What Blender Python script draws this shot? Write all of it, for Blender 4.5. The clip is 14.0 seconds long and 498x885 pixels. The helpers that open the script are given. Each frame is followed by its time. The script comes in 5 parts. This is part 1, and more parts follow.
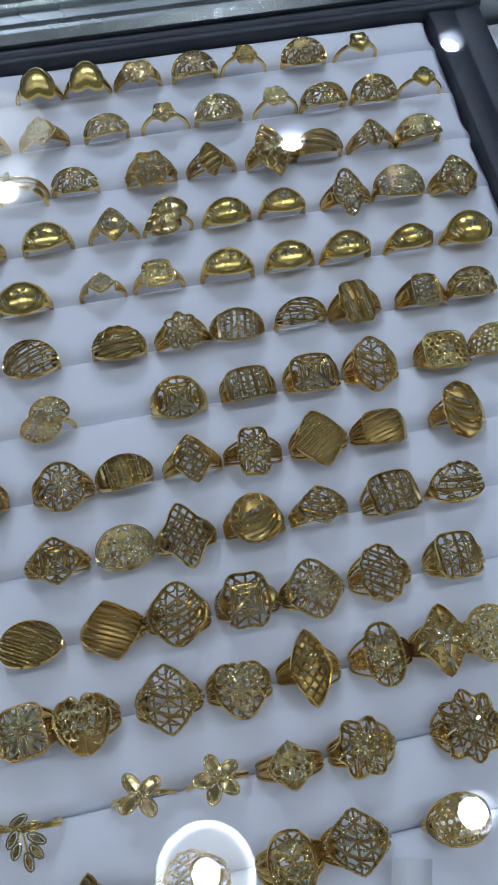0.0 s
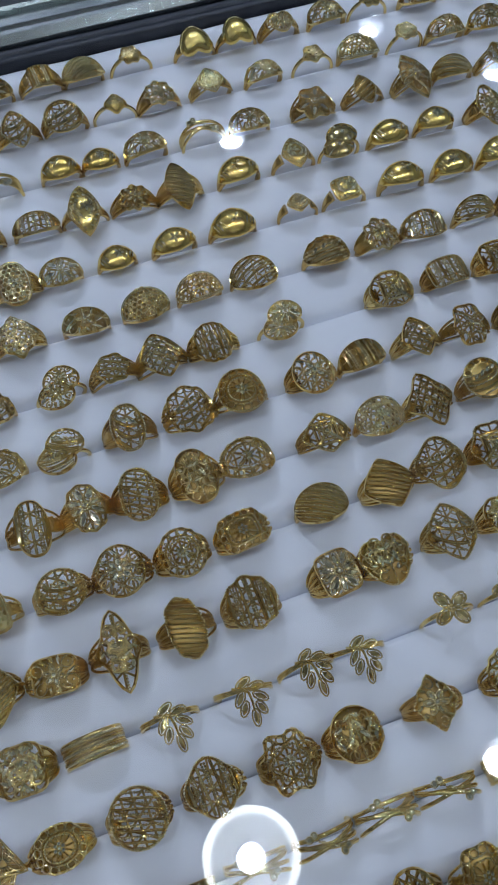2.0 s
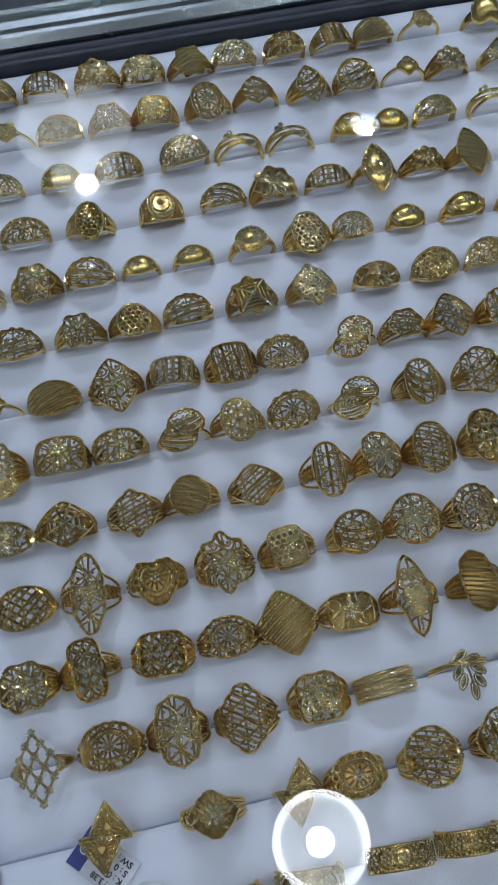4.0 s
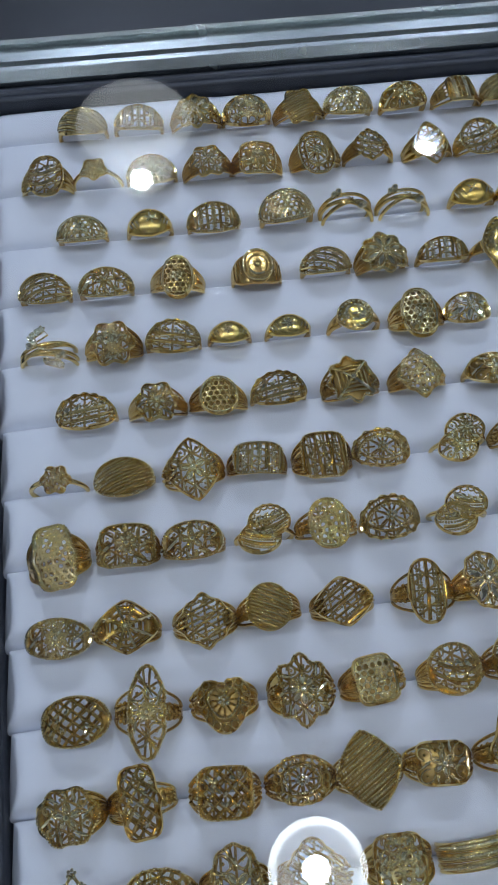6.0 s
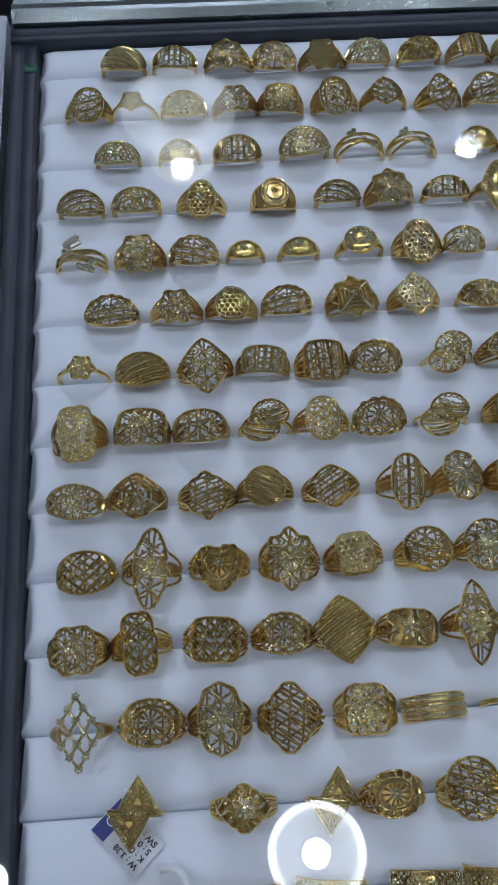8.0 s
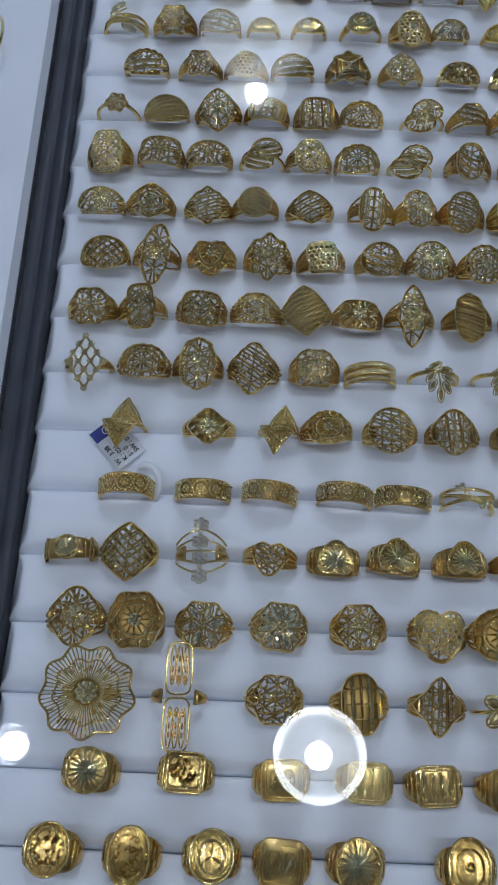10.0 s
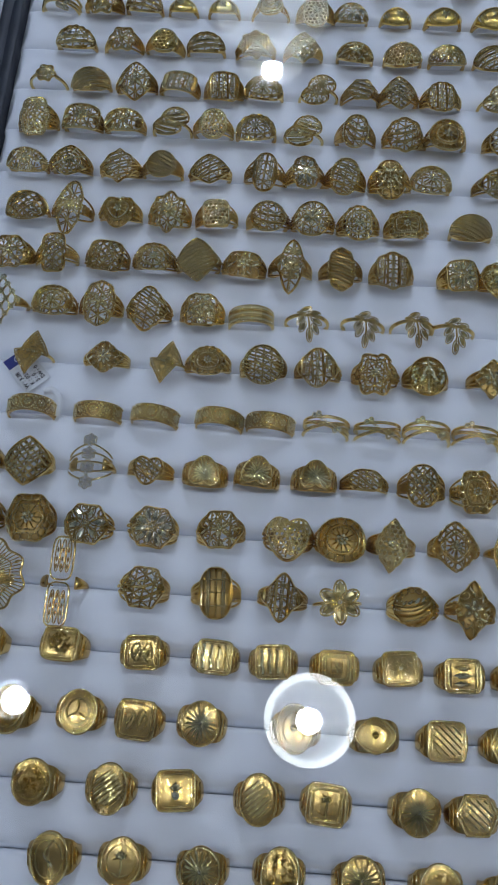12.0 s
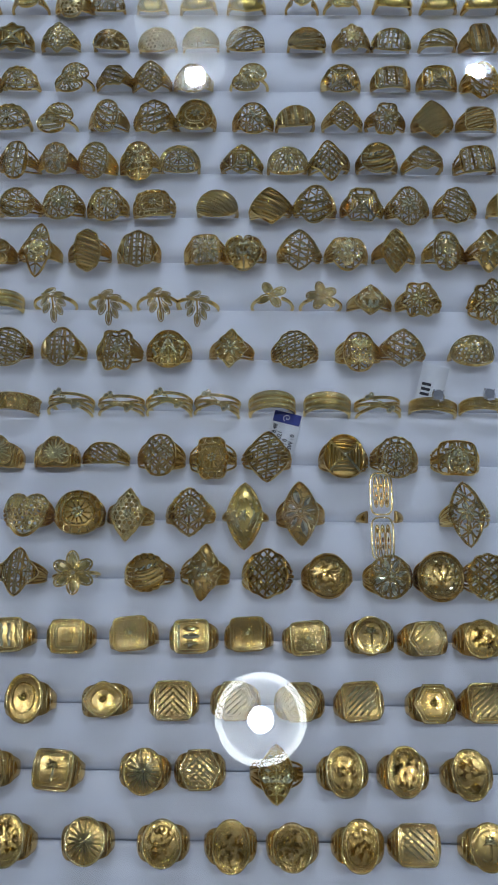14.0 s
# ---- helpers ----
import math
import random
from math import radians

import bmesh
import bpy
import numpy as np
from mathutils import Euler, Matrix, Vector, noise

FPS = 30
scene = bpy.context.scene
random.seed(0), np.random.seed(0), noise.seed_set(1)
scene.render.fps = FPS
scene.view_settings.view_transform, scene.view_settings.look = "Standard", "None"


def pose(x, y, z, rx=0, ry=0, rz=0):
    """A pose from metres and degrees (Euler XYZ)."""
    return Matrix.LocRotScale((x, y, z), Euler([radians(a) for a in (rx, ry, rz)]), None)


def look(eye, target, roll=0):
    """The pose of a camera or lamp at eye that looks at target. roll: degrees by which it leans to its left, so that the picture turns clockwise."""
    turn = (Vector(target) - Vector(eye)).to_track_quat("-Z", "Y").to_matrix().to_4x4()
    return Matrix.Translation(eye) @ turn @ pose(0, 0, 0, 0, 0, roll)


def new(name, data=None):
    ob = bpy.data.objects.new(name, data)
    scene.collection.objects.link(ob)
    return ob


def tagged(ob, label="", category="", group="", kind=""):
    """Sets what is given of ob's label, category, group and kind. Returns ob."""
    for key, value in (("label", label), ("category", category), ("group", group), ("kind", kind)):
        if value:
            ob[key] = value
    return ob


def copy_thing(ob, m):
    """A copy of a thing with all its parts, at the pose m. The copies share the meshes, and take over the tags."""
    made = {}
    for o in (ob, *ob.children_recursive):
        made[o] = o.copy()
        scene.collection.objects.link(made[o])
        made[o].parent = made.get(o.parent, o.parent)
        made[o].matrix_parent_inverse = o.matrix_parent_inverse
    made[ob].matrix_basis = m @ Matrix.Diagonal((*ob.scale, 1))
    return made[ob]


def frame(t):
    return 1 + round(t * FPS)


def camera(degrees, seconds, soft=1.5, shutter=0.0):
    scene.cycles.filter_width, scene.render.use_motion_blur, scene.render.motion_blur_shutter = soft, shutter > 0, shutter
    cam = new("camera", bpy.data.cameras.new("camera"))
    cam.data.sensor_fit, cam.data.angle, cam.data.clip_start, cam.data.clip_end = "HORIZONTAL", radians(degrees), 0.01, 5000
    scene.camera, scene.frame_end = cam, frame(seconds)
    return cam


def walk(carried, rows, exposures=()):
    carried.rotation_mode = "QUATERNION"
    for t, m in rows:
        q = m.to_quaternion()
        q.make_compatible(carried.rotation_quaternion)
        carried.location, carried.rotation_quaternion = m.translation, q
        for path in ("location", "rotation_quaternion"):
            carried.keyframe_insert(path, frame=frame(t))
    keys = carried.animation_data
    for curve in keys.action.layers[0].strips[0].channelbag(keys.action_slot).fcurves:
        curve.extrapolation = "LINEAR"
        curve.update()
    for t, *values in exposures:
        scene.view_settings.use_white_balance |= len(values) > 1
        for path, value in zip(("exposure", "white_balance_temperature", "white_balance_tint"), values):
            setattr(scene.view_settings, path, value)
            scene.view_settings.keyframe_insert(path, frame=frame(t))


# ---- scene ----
cam = camera(30.0, 14.0)
PATH = [
    (0, (0.2701, -0.3210, 1.2140), (0.3064, -0.2026, 0.9408), 5.05),
    (0.5, (0.2358, -0.3291, 1.2225), (0.2800, -0.2137, 0.9491), 5.36),
    (1, (0.2037, -0.3369, 1.2309), (0.2561, -0.2212, 0.9591), 6.17),
    (1.5, (0.1759, -0.3442, 1.2316), (0.2307, -0.2285, 0.9602), 5.65),
    (2, (0.1516, -0.3480, 1.2300), (0.2058, -0.2323, 0.9586), 5.16),
    (2.5, (0.1299, -0.3473, 1.2288), (0.1806, -0.2318, 0.9566), 4.70),
    (3, (0.1105, -0.3465, 1.2291), (0.1526, -0.2298, 0.9559), 2.44),
    (3.5, (0.0884, -0.3448, 1.2296), (0.1243, -0.2269, 0.9560), 1.70),
    (4, (0.0738, -0.3404, 1.2288), (0.1032, -0.2209, 0.9553), 0.80),
    (4.2, (0.0694, -0.3386, 1.2283), (0.0973, -0.2189, 0.9547), 0.83),
    (6.5, (0.0606, -0.2876, 1.2070), (0.0808, -0.1665, 0.9333), 3.01),
    (7, (0.0632, -0.2881, 1.2075), (0.0804, -0.1663, 0.9339), 2.28),
    (7.5, (0.0622, -0.3027, 1.2099), (0.0781, -0.1805, 0.9364), 2.59),
    (8, (0.0635, -0.3394, 1.2247), (0.0765, -0.2174, 0.9509), 2.30),
    (8.5, (0.0713, -0.3760, 1.2326), (0.0794, -0.2553, 0.9581), 1.37),
    (8.7, (0.0753, -0.3914, 1.2342), (0.0814, -0.2717, 0.9592), 1.11),
    (10.8, (0.1041, -0.4781, 1.2712), (0.0959, -0.3729, 0.9904), -0.86),
    (11, (0.1114, -0.4811, 1.2755), (0.1022, -0.3760, 0.9946), -1.30),
    (11.5, (0.1310, -0.4867, 1.2884), (0.1201, -0.3830, 1.0071), -1.82),
    (12, (0.1487, -0.4950, 1.2956), (0.1372, -0.3921, 1.0140), -2.18),
    (12.5, (0.1701, -0.5023, 1.3030), (0.1582, -0.3992, 1.0215), -2.84),
    (13, (0.1954, -0.5044, 1.3023), (0.1850, -0.4000, 1.0213), -2.86),
    (13.5, (0.2218, -0.5050, 1.3003), (0.2148, -0.3997, 1.0195), -2.18),
    (14, (0.2493, -0.5072, 1.2967), (0.2454, -0.4017, 1.0159), -1.58),
]
walk(cam, [(t, look(eye, target, roll)) for t, eye, target, roll in PATH],
     exposures=[(0.0, 0.05), (2.5, 0.02), (4.2, 0.02), (6.5, 0.07), (8.0, 0.06), (11.0, -0.03), (14.0, -0.10)])

# ---------------------------------------------------------------- plan, in metres
MM = 0.001
TOP = 0.92           # height of the tray's padded surface
PITCH = 0.025        # from slit to slit
WIDE = 0.4295        # inside width of the tray
STRIPS = 24
GLASS = TOP + 0.06   # underside of the showcase's glass top
CEIL = TOP + 2.08    # ceiling of the shop

# ---------------------------------------------------------------- light
world = bpy.data.worlds.new("world")
scene.world = world
world.use_nodes = True
world.node_tree.nodes["Background"].inputs["Color"].default_value = (0.75, 0.85, 1.0, 1)
world.node_tree.nodes["Background"].inputs["Strength"].default_value = 0.05

LAMP_POWER = 4.35
LAMP_COLOUR = (0.63, 0.725, 1.0)
# place, kind (a lit ring, a faint frosted disc, or a bare spot) and share of the lamp power
# The last seven spots are unseen, added to brighten the tray and its gold.
DOWNLIGHTS = [(0.253, -0.342, "ring", 0.16), (0.03, 1.635, "disc", 2.75), (-0.474, -0.347, "spot", 0.46), (0.88, -0.350, "spot", 0.42),
              (0.925, 1.645, "spot", 2.45), (1.55, 1.96, "spot", 1.4), (1.87, 1.64, "spot", 1.4), (-0.25, -1.70, "spot", 0.2),
              (0.75, -1.70, "spot", 0.2), (-1.22, -0.35, "spot", 0.9), (1.62, -0.35, "spot", 0.9), (-1.40, 1.64, "spot", 1.7),
              (-1.9, -0.35, "spot", 0.9), (2.3, -0.35, "spot", 0.9)]


# ---------------------------------------------------------------- materials
def material(name, colour, rough=0.5, metal=0.0, coat=0.0):
    m = bpy.data.materials.new(name)
    m.use_nodes = True
    b = m.node_tree.nodes["Principled BSDF"]
    b.inputs["Base Color"].default_value = (*colour, 1)
    b.inputs["Roughness"].default_value = rough
    b.inputs["Metallic"].default_value = metal
    b.inputs["Coat Weight"].default_value = coat
    return m


def nodes_of(m):
    return m.node_tree.nodes, m.node_tree.links, m.node_tree.nodes["Principled BSDF"]


def noise_node(m, scale, detail=3.0, kind="Object"):
    n, l, b = nodes_of(m)
    tc = n.new("ShaderNodeTexCoord")
    tx = n.new("ShaderNodeTexNoise")
    tx.inputs["Scale"].default_value = scale
    tx.inputs["Detail"].default_value = detail
    l.new(tc.outputs[kind], tx.inputs["Vector"])
    return tx


def vary_colour(m, tx, low, high):
    n, l, b = nodes_of(m)
    ramp = n.new("ShaderNodeValToRGB")
    ramp.color_ramp.elements[0].position, ramp.color_ramp.elements[1].position = 0.3, 0.7
    ramp.color_ramp.elements[0].color, ramp.color_ramp.elements[1].color = (*low, 1), (*high, 1)
    l.new(tx.outputs["Fac"], ramp.inputs["Fac"])
    l.new(ramp.outputs["Color"], b.inputs["Base Color"])
    return ramp


def vary_rough(m, tx, low, high):
    n, l, b = nodes_of(m)
    r = n.new("ShaderNodeMapRange")
    r.inputs["To Min"].default_value, r.inputs["To Max"].default_value = low, high
    l.new(tx.outputs["Fac"], r.inputs["Value"])
    l.new(r.outputs["Result"], b.inputs["Roughness"])


def bump(m, tx, strength, distance):
    n, l, b = nodes_of(m)
    bm_ = n.new("ShaderNodeBump")
    bm_.inputs["Strength"].default_value, bm_.inputs["Distance"].default_value = strength, distance
    l.new(tx.outputs["Fac"], bm_.inputs["Height"])
    if b.inputs["Normal"].is_linked:
        l.new(b.inputs["Normal"].links[0].from_socket, bm_.inputs["Normal"])
    l.new(bm_.outputs["Normal"], b.inputs["Normal"])


def gold(name, low, high, rough0, rough1, grain, depth):
    """Gold alloy: the tone drifts from ring to ring, with a fine worked surface."""
    m = material(name, high, rough0, 1.0)
    n, l, b = nodes_of(m)
    vary_rough(m, noise_node(m, 600, 2), rough0, rough1)
    bump(m, noise_node(m, grain, 3), 0.35, depth)
    info = n.new("ShaderNodeObjectInfo")
    mix = n.new("ShaderNodeMix")
    mix.data_type = "RGBA"
    mix.inputs["A"].default_value, mix.inputs["B"].default_value = (*low, 1), (*high, 1)
    l.new(info.outputs["Random"], mix.inputs["Factor"])
    l.new(mix.outputs["Result"], b.inputs["Base Color"])
    return m


GOLD = gold("polished_gold", (0.80, 0.57, 0.19), (0.87, 0.68, 0.29), 0.10, 0.20, 700, 0.00010)
GOLD_WIRE = gold("gold_wire", (0.80, 0.59, 0.22), (0.91, 0.75, 0.38), 0.11, 0.22, 1100, 0.00008)
# Diamond-cut facets, with their glints put into the pale tone.
GOLD_CUT_GLINT = gold("diamond_cut_glint_gold", (0.97, 0.86, 0.53), (0.99, 0.94, 0.71), 0.05, 0.14, 900, 0.00003)
# Darkened gold: the shade of pierced recesses is put into this colour.
GOLD_SHADE = gold("recess_shade_gold", (0.34, 0.22, 0.065), (0.47, 0.31, 0.10), 0.24, 0.42, 800, 0.00015)
GOLD_SIGNET = gold("rose_tinted_gold", (0.60, 0.385, 0.115), (0.71, 0.49, 0.17), 0.13, 0.28, 450, 0.00026)
GOLD_SOFT = gold("satin_gold", (0.84, 0.58, 0.14), (0.90, 0.68, 0.21), 0.14, 0.28, 500, 0.00018)

PAD = material("white_leatherette", (0.78, 0.79, 0.82), 0.55)
vary_colour(PAD, noise_node(PAD, 14, 4), (0.795, 0.82, 0.875), (0.855, 0.875, 0.925))
bump(PAD, noise_node(PAD, 60, 3), 0.25, 0.0015)
bump(PAD, noise_node(PAD, 2600, 2), 0.12, 0.0002)
RIM = material("black_leatherette", (0.018, 0.022, 0.032), 0.42)
vary_colour(RIM, noise_node(RIM, 90, 4), (0.013, 0.017, 0.026), (0.03, 0.036, 0.05))
bump(RIM, noise_node(RIM, 1400, 3), 0.5, 0.0004)
ALU = material("brushed_aluminium", (0.46, 0.50, 0.49), 0.30, 1.0)
vary_rough(ALU, noise_node(ALU, 25, 5), 0.18, 0.34)
bump(ALU, noise_node(ALU, 800, 2), 0.08, 0.0002)
DARK = material("dark_showcase_panel", (0.012, 0.016, 0.024), 0.35)
vary_colour(DARK, noise_node(DARK, 8, 4), (0.009, 0.012, 0.018), (0.02, 0.025, 0.035))
PAPER = material("tag_card", (0.86, 0.87, 0.88), 0.5)
vary_colour(PAPER, noise_node(PAPER, 300, 3), (0.83, 0.84, 0.86), (0.89, 0.90, 0.91))
BLUE = material("blue_print", (0.015, 0.03, 0.22), 0.45)
GREEN = material("green_card", (0.02, 0.13, 0.07), 0.5)
INK = material("black_print", (0.015, 0.015, 0.02), 0.6)
SILVER = material("white_metal", (0.82, 0.83, 0.84), 0.2, 1.0)
bump(SILVER, noise_node(SILVER, 1200, 3), 0.3, 0.00006)
STONE = material("clear_crystal", (0.85, 0.86, 0.90), 0.04, 0.75)
STONE.node_tree.nodes["Principled BSDF"].inputs["IOR"].default_value = 2.2
STONE.node_tree.nodes["Principled BSDF"].inputs["Specular IOR Level"].default_value = 0.9
SATIN = material("satin_lamp_metal", (0.10, 0.11, 0.12), 0.4, 0.6)
PLASTER = material("shop_plaster", (0.78, 0.79, 0.80), 0.8)
vary_colour(PLASTER, noise_node(PLASTER, 1.5, 4), (0.74, 0.75, 0.77), (0.82, 0.83, 0.84))
CEILING = material("grey_ceiling_board", (0.3, 0.31, 0.33), 0.7)
vary_colour(CEILING, noise_node(CEILING, 1.5, 4), (0.19, 0.195, 0.21), (0.25, 0.255, 0.27))
FLOORING = material("grey_floor_tile", (0.60, 0.60, 0.60), 0.3)
vary_colour(FLOORING, noise_node(FLOORING, 3, 5), (0.54, 0.54, 0.54), (0.66, 0.66, 0.65))

PANE = bpy.data.materials.new("showcase_glass")
PANE.use_nodes = True
_n, _l = PANE.node_tree.nodes, PANE.node_tree.links
_n.clear()
_out, _mix, _clear, _gloss, _face, _pow, _mad = (_n.new(k) for k in (
    "ShaderNodeOutputMaterial", "ShaderNodeMixShader", "ShaderNodeBsdfTransparent", "ShaderNodeBsdfGlossy", "ShaderNodeLayerWeight",
    "ShaderNodeMath", "ShaderNodeMath"))
_clear.inputs["Color"].default_value = (0.965, 0.985, 0.98, 1)
_gloss.inputs["Roughness"].default_value = 0.0
_face.inputs["Blend"].default_value = 0.5
_pow.operation, _mad.operation = "POWER", "MULTIPLY_ADD"
_pow.inputs[1].default_value = 5.0
_mad.inputs[1].default_value, _mad.inputs[2].default_value = 0.96, 0.04
_l.new(_face.outputs["Facing"], _pow.inputs[0])
_l.new(_pow.outputs[0], _mad.inputs[0])
_l.new(_mad.outputs[0], _mix.inputs["Fac"])
_l.new(_clear.outputs["BSDF"], _mix.inputs[1])
_l.new(_gloss.outputs["BSDF"], _mix.inputs[2])
_l.new(_mix.outputs["Shader"], _out.inputs["Surface"])


def glowing(name, colour, strength):
    m = bpy.data.materials.new(name)
    m.use_nodes = True
    b = m.node_tree.nodes["Principled BSDF"]
    b.inputs["Base Color"].default_value = (0.8, 0.8, 0.8, 1)
    b.inputs["Emission Color"].default_value = (*colour, 1)
    b.inputs["Emission Strength"].default_value = strength
    return m


LED = glowing("led_chip", (0.95, 0.98, 1.0), 120.0)
GLOW_RING = glowing("lit_glass_ring", (0.90, 0.96, 1.0), 13.0)
DISH = bpy.data.materials.new("frosted_glass_dish")
DISH.use_nodes = True
_n, _l = DISH.node_tree.nodes, DISH.node_tree.links
_n.clear()
_out, _mix, _clear, _glow = (_n.new(k) for k in ("ShaderNodeOutputMaterial", "ShaderNodeMixShader", "ShaderNodeBsdfTransparent", "ShaderNodeEmission"))
_glow.inputs["Color"].default_value, _glow.inputs["Strength"].default_value = (0.9, 0.96, 1.0, 1), 8.0
_mix.inputs["Fac"].default_value = 0.3
_l.new(_clear.outputs["BSDF"], _mix.inputs[1])
_l.new(_glow.outputs["Emission"], _mix.inputs[2])
_l.new(_mix.outputs["Shader"], _out.inputs["Surface"])
GLOW_DISC = glowing("frosted_reflector", (0.85, 0.95, 1.0), 1.5)


# ---------------------------------------------------------------- mesh helpers
class Mesh:
    """Gathers vertices and faces for one mesh."""

    def __init__(self):
        self.v, self.f, self.smooth, self.count = [], [], [], 0

    def add(self, verts, faces, smooth=True):
        base = self.count
        self.v.append(np.asarray(verts, float).reshape(-1, 3))
        self.count += len(self.v[-1])
        self.f += [tuple(base + i for i in face) for face in faces]
        self.smooth += [smooth] * len(faces)
        return self

    def data(self, name, mat):
        me = bpy.data.meshes.new(name)
        me.from_pydata(np.concatenate(self.v).tolist(), [], self.f)
        me.polygons.foreach_set("use_smooth", self.smooth)
        me.materials.append(mat)
        me.update()
        return me


def thing(name, at=(0, 0, 0), turn=(0, 0, 0)):
    ob = new(name)
    ob.empty_display_size = 0.005
    ob.matrix_basis = pose(*at, *turn)
    return ob


def part(name, mesh, mat, parent=None, label=""):
    ob = new(name, mesh if isinstance(mesh, bpy.types.Mesh) else mesh.data(name, mat))
    ob.parent = parent
    if label:
        ob["label"] = label
    return ob


def tube(mesh, pts, r, closed=False, n=5, up=(0, 0, 1), flat=1.0, taper=None):
    """A wire along pts."""
    p = np.asarray(pts, float)
    k = len(p)
    if closed:
        t = np.roll(p, -1, 0) - np.roll(p, 1, 0)
    else:
        t = np.gradient(p, axis=0)
    t /= np.linalg.norm(t, axis=1)[:, None] + 1e-12
    s = np.cross(t, np.asarray(up, float))
    s /= np.linalg.norm(s, axis=1)[:, None] + 1e-12
    w = np.cross(s, t)
    a = np.arange(n) * 2 * np.pi / n
    rr = np.full(k, r) if taper is None else r * np.asarray(taper)
    ring = p[:, None] + rr[:, None, None] * (np.cos(a)[None, :, None] * s[:, None] + flat * np.sin(a)[None, :, None] * w[:, None])
    faces = []
    for i in range(k if closed else k - 1):
        j = (i + 1) % k
        for q in range(n):
            q2 = (q + 1) % n
            faces.append((i * n + q, i * n + q2, j * n + q2, j * n + q))
    if not closed:
        faces += [tuple(range(n - 1, -1, -1)), tuple((k - 1) * n + q for q in range(n))]
    mesh.add(ring.reshape(-1, 3), faces)


def bead(mesh, c, r, n=6):
    """A small grain of metal."""
    c = np.asarray(c, float)
    v = [c + (0, 0, r)]
    for z, s in ((0.5, 0.87), (-0.3, 0.95)):
        v += [c + r * np.array((s * math.cos(q * 2 * math.pi / n), s * math.sin(q * 2 * math.pi / n), z)) for q in range(n)]
    f = [(0, 1 + q, 1 + (q + 1) % n) for q in range(n)]
    f += [(1 + q, 1 + n + q, 1 + n + (q + 1) % n, 1 + (q + 1) % n) for q in range(n)]
    mesh.add(v, f)


def slab(mesh, x0, x1, y0, y1, z0, z1, c=0.0):
    """A block whose upper edges are chamfered by c."""
    lo = [(x0, y0), (x1, y0), (x1, y1), (x0, y1)]
    hi = [(x0 + c, y0 + c), (x1 - c, y0 + c), (x1 - c, y1 - c), (x0 + c, y1 - c)]
    v = [(*p, z0) for p in lo] + [(*p, z1 - c) for p in lo] + [(*p, z1) for p in hi]
    f = [(3, 2, 1, 0), (8, 9, 10, 11)]
    for b in (0, 4):
        f += [(b + i, b + (i + 1) % 4, b + 4 + (i + 1) % 4, b + 4 + i) for i in range(4)]
    mesh.add(v, f, False)


# ---------------------------------------------------------------- shop room
def room():
    # The walls and floor are unseen, added pale to bounce light onto the tray.
    x0, x1, y0, y1, w = -2.6, 3.0, -2.8, 3.2, 0.12
    for name, box in (("wall_west", (x0 - w, x0, y0 - w, y1 + w, 0, CEIL)), ("wall_east", (x1, x1 + w, y0 - w, y1 + w, 0, CEIL)),
                      ("wall_south", (x0, x1, y0 - w, y0, 0, CEIL)), ("wall_north", (x0, x1, y1, y1 + w, 0, CEIL))):
        m = Mesh()
        slab(m, *box)
        tagged(part(name, m, PLASTER), "unseen white shop wall, added for bounced light", "wall", kind="structure")
    m = Mesh()
    slab(m, x0 - w, x1 + w, y0 - w, y1 + w, -0.1, 0)
    tagged(part("floor", m, FLOORING), "unseen pale shop floor, added for bounced light", "floor", kind="structure")
    m = Mesh()
    slab(m, x0 - w, x1 + w, y0 - w, y1 + w, CEIL + 0.12, CEIL + 0.22)
    tagged(part("ceiling", m, CEILING), "plain grey shop ceiling with round downlights", "ceiling", kind="structure")


LAMPS = {}


